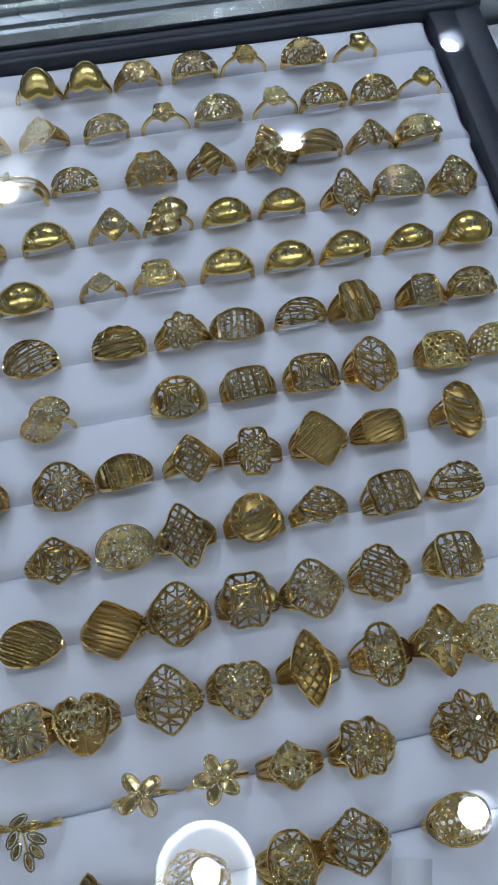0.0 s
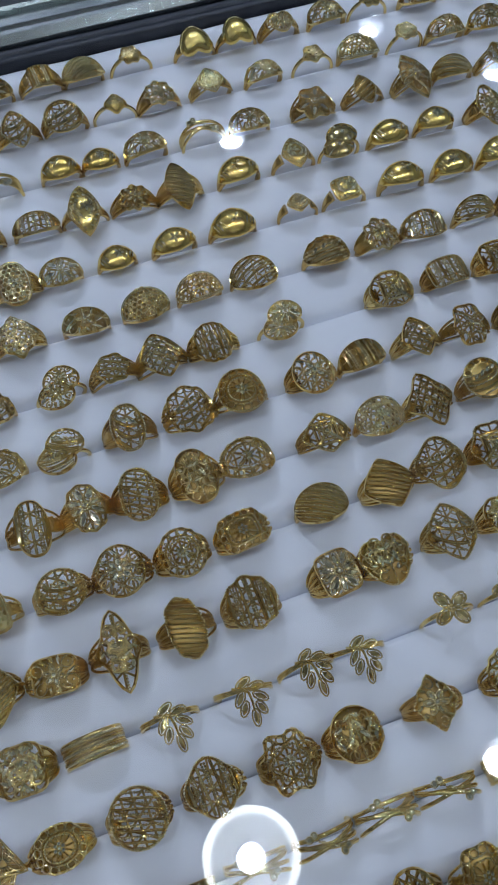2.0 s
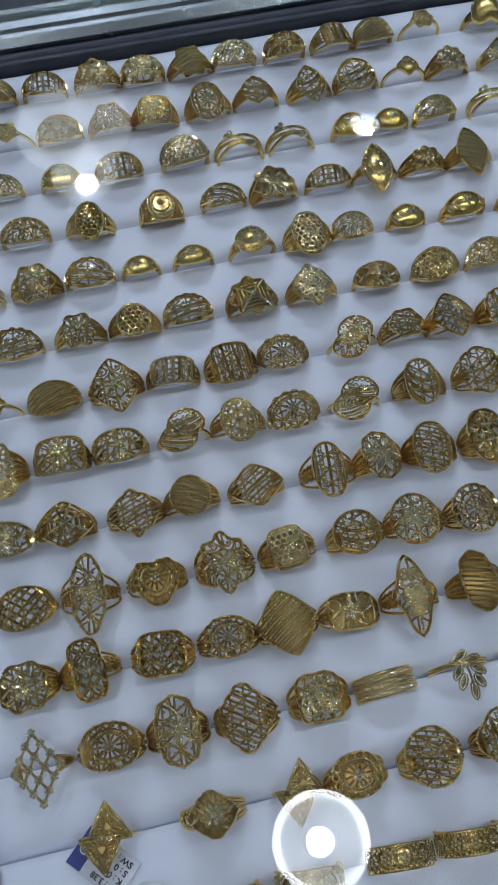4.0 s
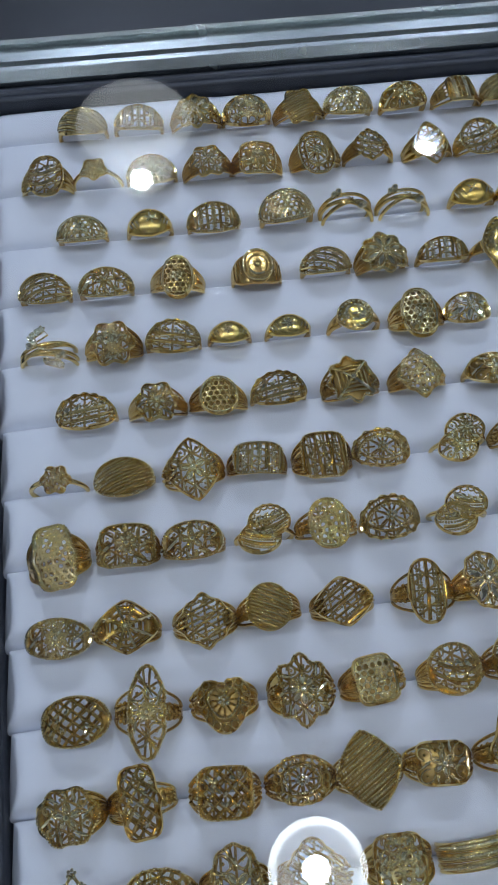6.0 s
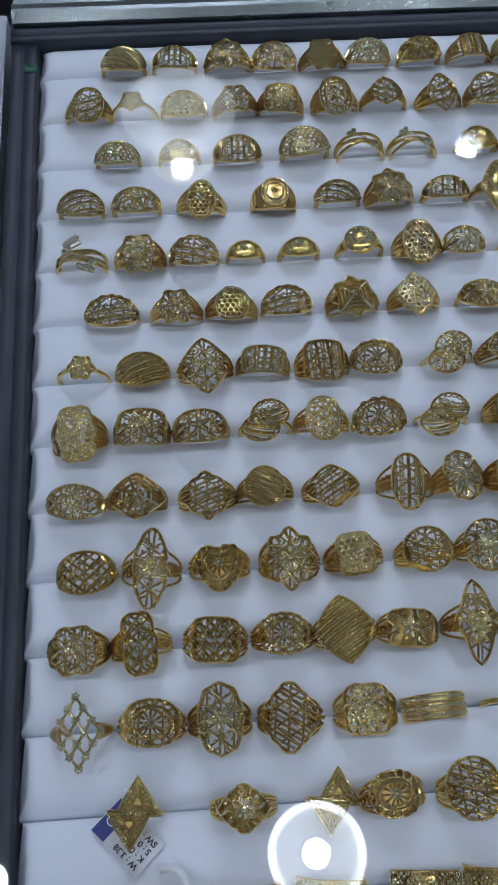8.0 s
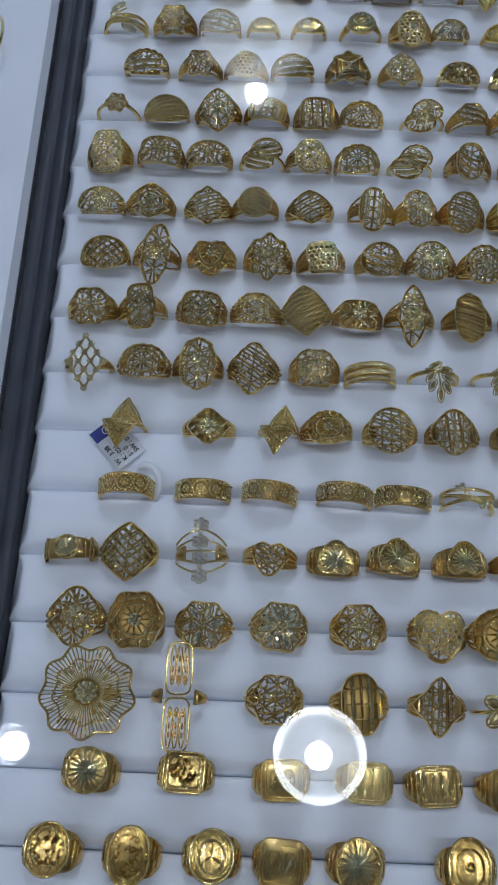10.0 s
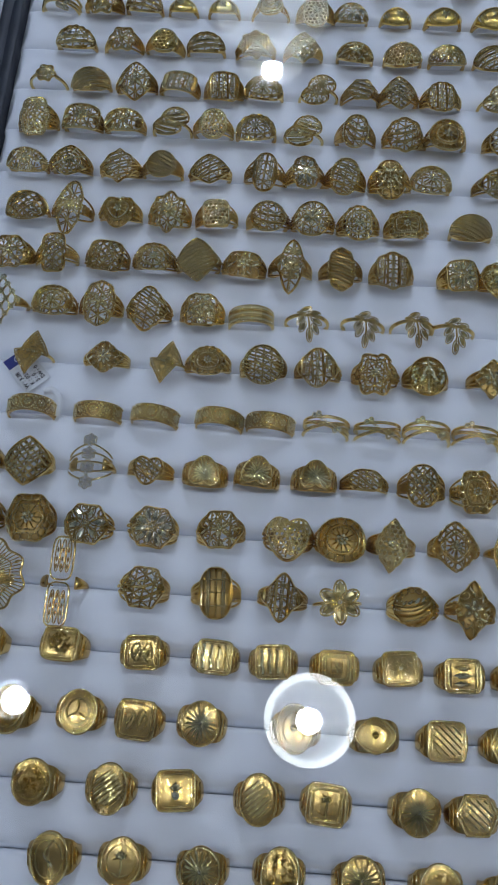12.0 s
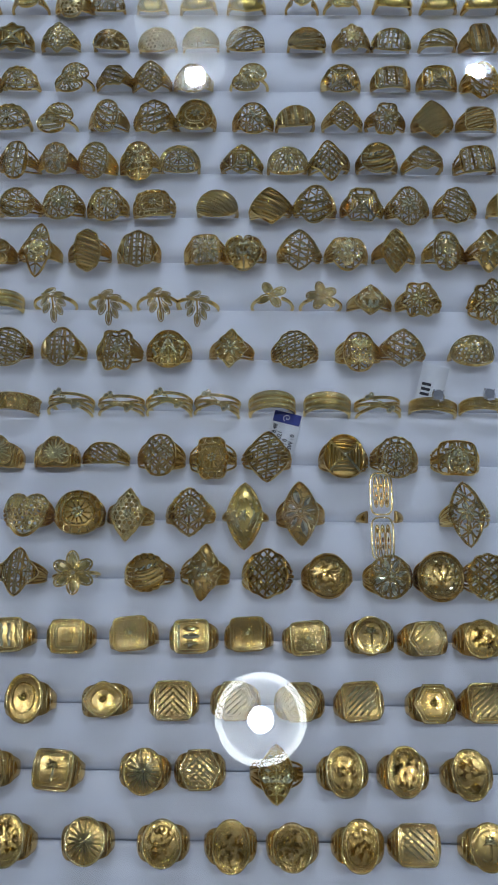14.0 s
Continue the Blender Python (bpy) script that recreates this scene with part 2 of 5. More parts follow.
def downlight(x, y, kind, share):
    at = (x, y, CEIL)
    if kind in LAMPS:
        copy_thing(LAMPS[kind], pose(*at))
    else:
        label = {"ring": "round ceiling downlight with a brightly lit glass ring", "disc": "round ceiling downlight with a dim frosted disc",
                 "spot": "small round bare LED ceiling spotlight"}[kind]
        lamp = LAMPS[kind] = tagged(thing("downlight", at), label, "ceiling lamp", "ceiling downlights")
        n, wide = 48, 0.05 if kind == "spot" else 0.102
        circle = lambda r, z: [(r * math.cos(a * 2 * math.pi / n), r * math.sin(a * 2 * math.pi / n), z) for a in range(n)]  # noqa: E731
        band = lambda a, b: [(a + i, a + (i + 1) % n, b + (i + 1) % n, b + i) for i in range(n)]  # noqa: E731
        m = Mesh()
        tube(m, circle(wide, 0.0), 0.0085 if kind == "ring" else 0.004, True, 8)
        part("glass_ring" if kind == "ring" else "trim_ring", m, GLOW_RING if kind == "ring" else SATIN, lamp)
        m = Mesh()
        m.add(circle(wide - 0.004, 0.012) + circle(0.038, 0.05), band(0, n))
        part("reflector", m, SATIN if kind == "spot" else GLOW_DISC, lamp)
        m = Mesh()
        m.add(circle(wide + 0.008, 0.006) + circle(wide + 0.008, 0.121) + circle(wide - 0.002, 0.006), band(0, n) + band(2 * n, 0))
        part("housing", m, SATIN, lamp)
        if kind == "disc":
            m = Mesh()
            m.add(circle(0.165, -0.20) + circle(0.10, -0.206) + [(0, 0, -0.208)], band(0, n) + [(n + i, n + (i + 1) % n, 2 * n) for i in range(n)])
            part("dish", m, DISH, lamp, "hanging frosted glass dish")
            for a in (0, 16, 32):
                m = Mesh()
                q = 0.163 * math.cos(a * math.pi / 24), 0.163 * math.sin(a * math.pi / 24)
                tube(m, [(*q, -0.20), (q[0] * 0.85, q[1] * 0.85, -0.05), (q[0] * 0.7, q[1] * 0.7, 0.12)], 0.0015)
                part("rod", m, SATIN, lamp)
        m = Mesh()
        eye = 0.027 if kind == "ring" else 0.033
        m.add(circle(eye, 0.046) + circle(eye - 0.005, 0.043), band(n, 0) + [tuple(range(n, 2 * n))])
        part("led", m, LED, lamp)
    light = bpy.data.lights.new("downlight_beam", "AREA")
    light.shape, light.size, light.energy, light.color = "DISK", 0.064, LAMP_POWER * share, LAMP_COLOUR
    light.spread = radians(150)
    beam = new("downlight_beam", light)
    beam.location = (x, y, CEIL + 0.038)


room()
for spot in DOWNLIGHTS:
    downlight(*spot)


# ---------------------------------------------------------------- showcase
def showcase():
    case = tagged(thing("showcase", (0, 0, 0)), "dark jewellery showcase with an aluminium rail and glass top", "showcase")
    m = Mesh()
    slab(m, -0.6, 1.05, -0.72, 0.30, 0.002, TOP - 0.04, 0.002)
    part("body", m, DARK, case)
    # wall of the case behind the rail
    m = Mesh()
    slab(m, -0.6, 1.05, 0.28, 0.30, TOP - 0.04, GLASS, 0.001)
    part("back_panel", m, DARK, case)
    # extruded aluminium rail: flat face between two raised lips
    y0, y1, z = 0.001, 0.0225, TOP + 0.006
    prof = [(y0, z - 0.03), (y0, z), (y0 + 0.003, z + 0.003), (y0 + 0.0055, z + 0.003), (y0 + 0.0065, z + 0.0045), (y0 + 0.0075, z + 0.003),
            (y0 + 0.008, z + 0.001), (y1 - 0.005, z + 0.001), (y1 - 0.0045, z + 0.0035), (y1 - 0.003, z + 0.0045), (y1 - 0.001, z + 0.003), (y1, z), (y1, z - 0.03)]
    m = Mesh()
    k = len(prof)
    m.add([(-0.012, *p) for p in prof] + [(1.05, *p) for p in prof],
          [(i, i + 1, k + i + 1, k + i) for i in range(k - 1)] + [tuple(range(k - 1, -1, -1)), tuple(range(k, 2 * k))], False)
    part("rail", m, ALU, case, "brushed aluminium rail")
    m = Mesh()
    slab(m, -0.6, 1.05, 0.06, 0.28, TOP - 0.04, TOP - 0.03, 0.001)
    part("back_shelf", m, DARK, case)
    m = Mesh()
    slab(m, -0.6, 1.05, -0.72, 0.30, GLASS, GLASS + 0.006)
    glass = tagged(part("glass_top", m, PANE, case), "clear reflective glass top")
    glass.visible_shadow = False


showcase()


# ---------------------------------------------------------------- ring tray
def strip_mesh(seed, width, x0=0.0, depth=PITCH):
    """One padded strip: rounded over into the slits at front and back, soft folds, tucked ends."""
    rng = random.Random(seed)
    nx, shift = 110, rng.uniform(0, 50)
    prof = [(0.02, -9.0), (0.1, -3.4), (0.4, -1.6), (1.0, -0.6), (2.4, 0.05), (6.0, 0.5), (9, 0.75), (13, 0.6), (16.5, 0.2), (19.2, -0.35),
            (21.3, -1.15), (22.8, -2.4), (23.8, -4.0), (24.7, -5.8), (24.95, -9.0)]
    v, f = [], []
    for i in range(nx + 1):
        s = i / nx
        s = 0.5 - 0.5 * math.cos(math.pi * s) * (0.35 + 0.65 * abs(math.cos(math.pi * s)) ** 0.5) if 0 < i < nx else s
        x = x0 + s * width
        end = min(s, 1 - s) * width / MM
        for d, z in prof:
            tuck = math.exp(-end / 2.2) * 3.2 * (0.5 + 0.5 * math.sin(d / 24.8 * math.pi))
            wave = 0.45 * noise.noise(Vector((x * 26 + shift, d * 0.05, seed))) + 0.16 * noise.noise(Vector((x * 110, d * 0.2, seed + 9)))
            pinch = 1 + 0.05 * noise.noise(Vector((x * 60, seed * 3.1, 0)))
            edge = math.exp(-end / 2.0) * (1.0 * noise.noise(Vector((d * 0.25, seed, 5))) - 1.4 + 3.2 * max(0.0, (d - 15) / 9) ** 2 + 1.6 * max(0.0, (3 - d) / 3))
            v.append((x - (edge * MM if s < 0.5 else -edge * MM), -d * MM * depth / 0.025 * (1 if z < -8 else pinch ** 0.5),
                      (z - tuck + (wave if z > -2 else 0)) * MM))
    k = len(prof)
    for i in range(nx):
        f += [(i * k + j, i * k + j + 1, (i + 1) * k + j + 1, (i + 1) * k + j) for j in range(k - 1)]
    f += [tuple(range(k - 1, -1, -1)), tuple(nx * k + j for j in range(k))]
    return Mesh().add(v, f)


def frame_bar(m, a, b, width, height, base, side):
    """A rim bar of the tray with a rounded top and a stitched groove, from a to b."""
    a, b = Vector(a), Vector(b)
    d = (b - a).normalized()
    out = Vector((d.y, -d.x, 0)) * side
    prof = [(0, base), (0, height - 1.0), (0.4, height - 0.3), (1.2, height), (width * 0.42, height), (width * 0.47, height - 0.7),
            (width * 0.53, height - 0.7), (width * 0.58, height), (width - 1.2, height - 0.1), (width - 0.3, height - 0.5), (width, height - 1.4), (width, base)]
    k, n = len(prof), 40
    v = []
    for i in range(n + 1):
        c = a.lerp(b, i / n)
        for w, z in prof:
            p = c + out * ((w + 0.25 * noise.noise(Vector((i * 0.7, w, side)))) * MM)
            v.append((p.x, p.y, (z + 0.2 * noise.noise(Vector((i * 0.5, w * 0.3, side * 7)))) * MM))
    f = [(i * k + j, i * k + j + 1, (i + 1) * k + j + 1, (i + 1) * k + j) for i in range(n) for j in range(k - 1)]
    f += [tuple(range(k)), tuple(n * k + j for j in range(k))]
    m.add(v, f)


def ring_tray():
    tray = tagged(thing("ring_tray", (0, 0, TOP)), "black leatherette ring tray with white padded slotted strips", "ring tray")
    y_end = -PITCH * STRIPS
    m = Mesh()
    slab(m, -0.013, WIDE + 0.026, y_end - 0.016, 0.0, -0.014, -0.0095, 0.0)
    part("base", m, RIM, tray)
    m = Mesh()
    frame_bar(m, (-0.0015, y_end, 0), (-0.0015, 0.0, 0), 11.5, 2.2, -9.4, -1)
    part("side_rim", m, RIM, tray)
    m = Mesh()
    frame_bar(m, (WIDE + 0.0015, 0.0, 0), (WIDE + 0.0015, y_end, 0), 24, 2.2, -9.4, -1)
    part("side_rim", m, RIM, tray)
    m = Mesh()
    frame_bar(m, (-0.013, -0.0075, 0), (WIDE + 0.0255, -0.0075, 0), 8.0, 4.5, -9.4, -1)
    part("back_rim", m, RIM, tray)
    m = Mesh()
    frame_bar(m, (-0.013, y_end, 0), (WIDE + 0.0255, y_end, 0), 14.0, 2.2, -9.4, 1)
    part("front_rim", m, RIM, tray)
    for i in range(STRIPS):
        back = i == 0
        depth = 0.0165 if back else PITCH
        ob = part("padded_strip", strip_mesh(i + 1, WIDE, 0.0, depth), PAD, tray)
        ob.location = (0, -0.0085 if back else -PITCH * i, 0)


ring_tray()


def side_trays():
    """The neighbouring pads that show past the tray's rims."""
    for name, x, w, lab in (("display_pad", -0.26, 0.24, "plain white padded display board beside the ring tray"),
                            ("display_pad", WIDE + 0.030, 0.24, "plain white padded display board beside the ring tray")):
        m = Mesh()
        slab(m, 0, w, -0.66, 0.03 if x < 0 else -0.002, -0.014, 0.0, 0.003)
        ob = part(name, m, PAD)
        ob.location = (x, 0, TOP - 0.012)
        tagged(ob, lab, "display pad", "display pads")


side_trays()


# ---------------------------------------------------------------- rings
RING_R = 9.9         # outer radius of a ring, mm
RING_Z = 0.2         # height of its centre above the pad, mm


class Head:
    """The face of a ring: a polar outline laid over a cylinder round the finger."""

    def __init__(self, rng, a, b, power=2.0, bend=13.0, lobes=0, lobe=0.0, form="", arch=0.012, lift=0.0, dv=0.0):
        self.rng, self.a, self.b, self.power, self.bend = rng, a, b, power, bend
        self.lobes, self.lobe, self.form, self.arch, self.dv = lobes, lobe, form, arch, dv
        self.top = RING_Z + RING_R + 0.5 + lift

    def rho(self, th):
        c, s = math.cos(th), math.sin(th)
        if self.form in ("heart", "heart_up"):
            s = -s if self.form == "heart_up" else s
            base = 1.0 - 0.30 * max(0.0, s) ** 6 * 1.5 + 0.12 * abs(c) * (s > 0)
            tip = 0.22 * max(0.0, -s) ** 7
            return self.a * (base + tip)
        if self.form in ("tri", "tri_down"):
            k = 2 * math.pi / 3
            q = ((th + (math.pi / 2 if self.form == "tri_down" else -math.pi / 2)) % k) - k / 2
            return 0.62 / math.cos(q) * math.hypot(self.a * c, self.b * s)
        if self.form == "hex":
            k = math.pi / 3
            q = (th % k) - k / 2
            r = math.cos(k / 2) / math.cos(q)
            return r * math.hypot(self.a * c, self.b * s)
        r = (abs(c / self.a) ** self.power + abs(s / self.b) ** self.power) ** (-1 / self.power)
        if self.lobes:
            r *= 1 + self.lobe * math.cos(self.lobes * th + math.pi / 2 * (self.lobes % 2))
        return r

    def inside(self, u, v, k=0.94):
        return math.hypot(u, v) < k * self.rho(math.atan2(v, u))

    def put(self, u, v, h=0.0):
        v2 = v
        q = u / self.bend
        return np.array(((self.bend + h) * math.sin(q), v2 + self.dv,
                         self.top - self.bend + (self.bend + h) * math.cos(q) - self.arch * v * v)) * MM

    def loop(self, k=1.0, h=0.0, n=40):
        out = []
        for i in range(n):
            th = i * 2 * math.pi / n
            r = k * self.rho(th)
            out.append(self.put(r * math.cos(th), r * math.sin(th), h))
        return out

    def chord(self, ang, off, k=0.95, n=12):
        """The points of the line at that angle and offset that lie inside the outline."""
        c, s = math.cos(ang), math.sin(ang)
        reach = max(self.a, self.b) * 1.3
        line = []
        for i in range(4 * n + 1):
            q = -reach + 2 * reach * i / (4 * n)
            u, v = c * q - s * off, s * q + c * off
            if self.inside(u, v, k):
                line.append((u, v))
        return line

    def plate(self, mesh, k=1.0, h0=-0.4, crown=1.0, thick=1.0, n=36, rough=0.0):
        """A solid domed plate within the outline."""
        fr = [0.0, 0.25, 0.5, 0.7, 0.85, 0.95, 1.0]
        v, f = [self.put(0, 0, h0 + crown)], []
        for q in fr[1:]:
            for i in range(n):
                th = i * 2 * math.pi / n
                r = k * q * self.rho(th)
                v.append(self.put(r * math.cos(th), r * math.sin(th), h0 + crown * (1 - q ** 2.4) ** 0.8 + rough * self.rng.uniform(-1, 1)))
        for i in range(n):
            th = i * 2 * math.pi / n
            r = k * self.rho(th)
            v.append(self.put(r * math.cos(th), r * math.sin(th), h0 - thick))
        f += [(0, 1 + i, 1 + (i + 1) % n) for i in range(n)]
        for j in range(len(fr) - 1):
            b0, b1 = 1 + j * n, 1 + (j + 1) * n
            f += [(b0 + i, b1 + i, b1 + (i + 1) % n, b0 + (i + 1) % n) for i in range(n)]
        mesh.add(v, f)

    def leaf(self, mesh, u, v, ang, length, width, h=0.2, rise=0.45):
        """A faceted lens-shaped cut."""
        c, s = math.cos(ang), math.sin(ang)
        at = lambda p, q, hh: self.put(u + c * p - s * q, v + s * p + c * q, hh)  # noqa: E731
        a, b = length / 2, width / 2
        rise, h = rise * self.rng.uniform(0.9, 2.2), h + self.rng.uniform(-0.1, 0.25)
        vs = [at(-a, 0, h), at(-a * 0.3, -b, h), at(a * 0.45, -b * 0.85, h), at(a, 0, h), at(a * 0.45, b * 0.85, h), at(-a * 0.3, b, h),
              at(-a * 0.25, 0, h + rise), at(a * 0.4, 0, h + rise)]
        mesh.add(vs, [(0, 1, 6), (1, 2, 7, 6), (2, 3, 7), (3, 4, 7), (4, 5, 6, 7), (5, 0, 6)], False)

    def circle(self, mesh, u, v, r, wire=0.22, h=0.1, n=10, start=0.0, sweep=1.0, squash=1.0, ang=0.0):
        pts = []
        c, s = math.cos(ang), math.sin(ang)
        for i in range(n if sweep >= 1 else n + 1):
            th = start + sweep * i * 2 * math.pi / n
            p, q = r * math.cos(th), squash * r * math.sin(th)
            pts.append(self.put(u + c * p - s * q, v + s * p + c * q, h))
        tube(mesh, pts, wire * MM, sweep >= 1, 4)

    def floret(self, wires, grains, u, v, r, petals=5, solid=False):
        for i in range(petals):
            th = i * 2 * math.pi / petals + 0.3
            if solid and r < 2.2:
                bead(grains, self.put(u + 0.62 * r * math.cos(th), v + 0.62 * r * math.sin(th), 0.4), 0.34 * r * MM, 6)
            elif solid:
                self.leaf(grains, u + 0.62 * r * math.cos(th), v + 0.62 * r * math.sin(th), th, r * 0.85, r * 0.62, 0.35, 0.5)
            else:
                self.circle(wires, u + 0.6 * r * math.cos(th), v + 0.6 * r * math.sin(th), 0.42 * r, 0.2, 0.35, 8, squash=0.75, ang=th)
        bead(grains, self.put(u, v, 0.55), 0.28 * r * MM)


def grain(mesh, c, r, turn=0.0):
    """A small cut grain: a five-sided faceted point."""
    c = np.asarray(c, float)
    v = [c + (0, 0, 0.75 * r)] + [c + r * np.array((math.cos(turn + q * 1.2566), math.sin(turn + q * 1.2566), -0.35)) for q in range(5)]
    mesh.add(v, [(0, 1 + q, 1 + (q + 1) % 5) for q in range(5)], False)


def rope(mesh, head, line, r=0.5, h=0.3, gap=1.75):
    """A twisted wire: a row of cut grains along the points (u, v)."""
    left = 0.0
    for (u0, v0), (u1, v1) in zip(line, line[1:]):
        d = math.hypot(u1 - u0, v1 - v0)
        q = left
        while q < d:
            f = q / d
            grain(mesh, head.put(u0 + (u1 - u0) * f, v0 + (v1 - v0) * f, h), r * MM, q * 2.1 + u0)
            q += gap * r
        left = q - d


def ridge(mesh, head, line, w=0.5, h0=0.0, h1=0.7, closed=False):
    """A bright-cut bar with two sloping faces and a keel, along the points (u, v)."""
    k = len(line)
    v = []
    for i, (u, q) in enumerate(line):
        (u0, v0), (u1, v1) = (line[(i - 1) % k], line[(i + 1) % k]) if closed else (line[max(i - 1, 0)], line[min(i + 1, k - 1)])
        d = math.hypot(u1 - u0, v1 - v0) or 1.0
        nu, nv = -(v1 - v0) / d * w, (u1 - u0) / d * w
        v += [head.put(u + nu, q + nv, h0 - 0.5), head.put(u + nu, q + nv, h0), head.put(u + 0.25 * nu, q + 0.25 * nv, h1),
              head.put(u - nu, q - nv, h0), head.put(u - nu, q - nv, h0 - 0.5)]
    f = []
    for i in range(k if closed else k - 1):
        j = (i + 1) % k
        f += [(i * 5 + q, i * 5 + q + 1, j * 5 + q + 1, j * 5 + q) for q in range(4)]
    mesh.add(v, f, False)


def ringed(head, k, n=30):
    return [(k * head.rho(i * 2 * math.pi / n) * math.cos(i * 2 * math.pi / n), k * head.rho(i * 2 * math.pi / n) * math.sin(i * 2 * math.pi / n)) for i in range(n)]


def thin_out(line, step):
    return line[::step] + [line[-1]] if len(line) > 2 else line


def petal(head, wires, cuts, u, v, ang, length, width, h=0.25):
    """A leaf-shaped loop of wire round a bright-cut leaf."""
    head.circle(wires, u, v, length / 2, 0.3, h, 10, squash=width / length, ang=ang)
    head.leaf(cuts, u, v, ang, length * 0.86, width * 0.66, h, 0.35)


def eyelets(head, wires, k, size, a0=0.0, a1=2 * math.pi):
    """A scalloped row of small loops along the rim."""
    th = a0
    while th < a1 - 0.05:
        r = k * head.rho(th)
        head.circle(wires, r * math.cos(th), r * math.sin(th), size, 0.27, 0.2, 7)
        th += 2.15 * size / max(r, 2.0)


def pattern(head, kind, wires, cuts, rng):
    """Fills a pierced head with wirework (wires) and bright cuts (cuts)."""
    a, b = head.a, head.b
    big = max(a, b)
    if kind in "sg":
        ang = rng.choice((0.45, -0.5, 0.3, -0.35))
        step, odd, off = (1.55, 0, -big * 1.1) if kind == "s" else (1.05, 0, -big * 1.1)
        while off < big * 1.1:
            line = head.chord(ang, off)
            if len(line) > 3:
                line = thin_out(line, 4)
                if odd % 2 == 0:
                    ridge(wires, head, line, 0.42, 0.0, 0.6)
                else:
                    rope(cuts, head, line, 0.48, 0.3)
            off += step
            odd += 1
    elif kind == "v":
        ang = math.pi / 2 + rng.uniform(-0.12, 0.12)
        span = min(a, 8.6)
        n = 5 if span < 7 else 7
        for i in range(n):
            off = span * 0.84 * (-1 + 2 * i / (n - 1))
            line = head.chord(ang, off)
            if len(line) < 4:
                continue
            line = thin_out(line, 4)
            if i % 2 == 0:
                ridge(wires, head, line, 0.5, 0.1, 0.8)
            else:
                rope(cuts, head, [(u - 0.45, v) for u, v in line], 0.5, 0.35)
                rope(cuts, head, [(u + 0.45, v) for u, v in line], 0.5, 0.35)
        for k in (-0.5, 0.0, 0.5):
            line = head.chord(0.0, k * b)
            if len(line) > 3:
                tube(wires, [head.put(u, v, 0.0) for u, v in thin_out(line, 6)], 0.3 * MM, False, 4)
    elif kind == "l":
        ang = rng.uniform(0.6, 0.95)
        for way in (ang, -ang):
            off = -math.floor(big * 1.1 / 2.5) * 2.5
            while off < big * 1.1:
                line = head.chord(way, off)
                if len(line) > 3:
                    ridge(wires, head, thin_out(line, 5), 0.42, 0.0, 0.55)
                off += 2.5
        for _ in range(24):
            u, v = rng.uniform(-a, a), rng.uniform(-b, b)
            if head.inside(u, v, 0.8):
                head.leaf(cuts, u, v, rng.choice((ang, -ang)), 2.4, 1.1, 0.4, 0.35)
    elif kind == "c":
        eyelets(head, wires, 0.86, 0.085 * (a + b))
        ridge(wires, head, ringed(head, 0.7), 0.4, 0.1, 0.6, True)
        rope(cuts, head, ringed(head, 0.55) + ringed(head, 0.55)[:1], 0.5, 0.4)
        for i in range(12):
            th = i * math.pi / 6
            r = head.rho(th)
            ridge(wires, head, [(q * r * math.cos(th), q * r * math.sin(th)) for q in (0.22, 0.36, 0.5)], 0.32, 0.1, 0.6)
        head.floret(wires, cuts, 0, 0, 0.2 * min(a, b) + 0.8, 6, True)
    elif kind == "r":
        n = rng.choice((6, 8, 8, 10))
        for i in range(n):
            th = i * 2 * math.pi / n + 0.2
            r = head.rho(th)
            petal(head, wires, cuts, 0.58 * r * math.cos(th), 0.58 * r * math.sin(th), th, 0.74 * r, min(0.36 * r, 4.2 * r / n))
            t2 = th + math.pi / n
            r2 = head.rho(t2)
            head.circle(wires, 0.83 * r2 * math.cos(t2), 0.83 * r2 * math.sin(t2), 0.13 * r2, 0.27, 0.2, 8)
            grain(cuts, head.put(0.5 * r2 * math.cos(t2), 0.5 * r2 * math.sin(t2), 0.3), 0.6 * MM)
        rope(cuts, head, [(1.5 * math.cos(i * 0.7), 1.5 * math.sin(i * 0.7)) for i in range(10)], 0.5, 0.5)
        bead(cuts, head.put(0, 0, 0.6), 0.9 * MM)
    elif kind == "x":
        # fans of ridges that meet along the diagonals
        n = rng.choice((4, 4, 8))
        for i in range(n):
            t0 = i * 2 * math.pi / n + math.pi / n
            r0 = head.rho(t0)
            ridge(cuts, head, [(q * r0 * math.cos(t0), q * r0 * math.sin(t0)) for q in (0.05, 0.4, 0.7, 0.96)], 0.55, 0.2, 0.9)
            for q in np.arange(0.28, 0.95, 2.1 / max(r0, 4.0)):
                t1 = t0 + 2 * math.pi / n
                r1 = head.rho(t1)
                p0, p1 = (q * r0 * math.cos(t0), q * r0 * math.sin(t0)), (q * r1 * math.cos(t1), q * r1 * math.sin(t1))
                mid = (0.5 * (p0[0] + p1[0]), 0.5 * (p0[1] + p1[1]))
                ridge(wires, head, [p0, mid, p1], 0.45, 0.0, 0.5)
        bead(cuts, head.put(0, 0, 0.6), 1.2 * MM)
    elif kind == "n":
        step, odd, v = 2.1, 0, -b
        while v < b:
            u = -a + (step / 2 if odd else 0)
            while u < a:
                if head.inside(u, v, 0.9):
                    head.circle(wires, u, v, step * 0.5, 0.34, 0.1, 6, start=0.5)
                    if rng.random() < 0.35:
                        grain(cuts, head.put(u, v, 0.35), 0.75 * MM, u)
                u += step
            v += step * 0.87
            odd ^= 1
        ridge(cuts, head, ringed(head, 0.92, 36), 0.35, 0.2, 0.6, True)
        if rng.random() < 0.5:
            head.floret(wires, cuts, 0, 0, 2.4, 6, True)
    elif kind == "f":
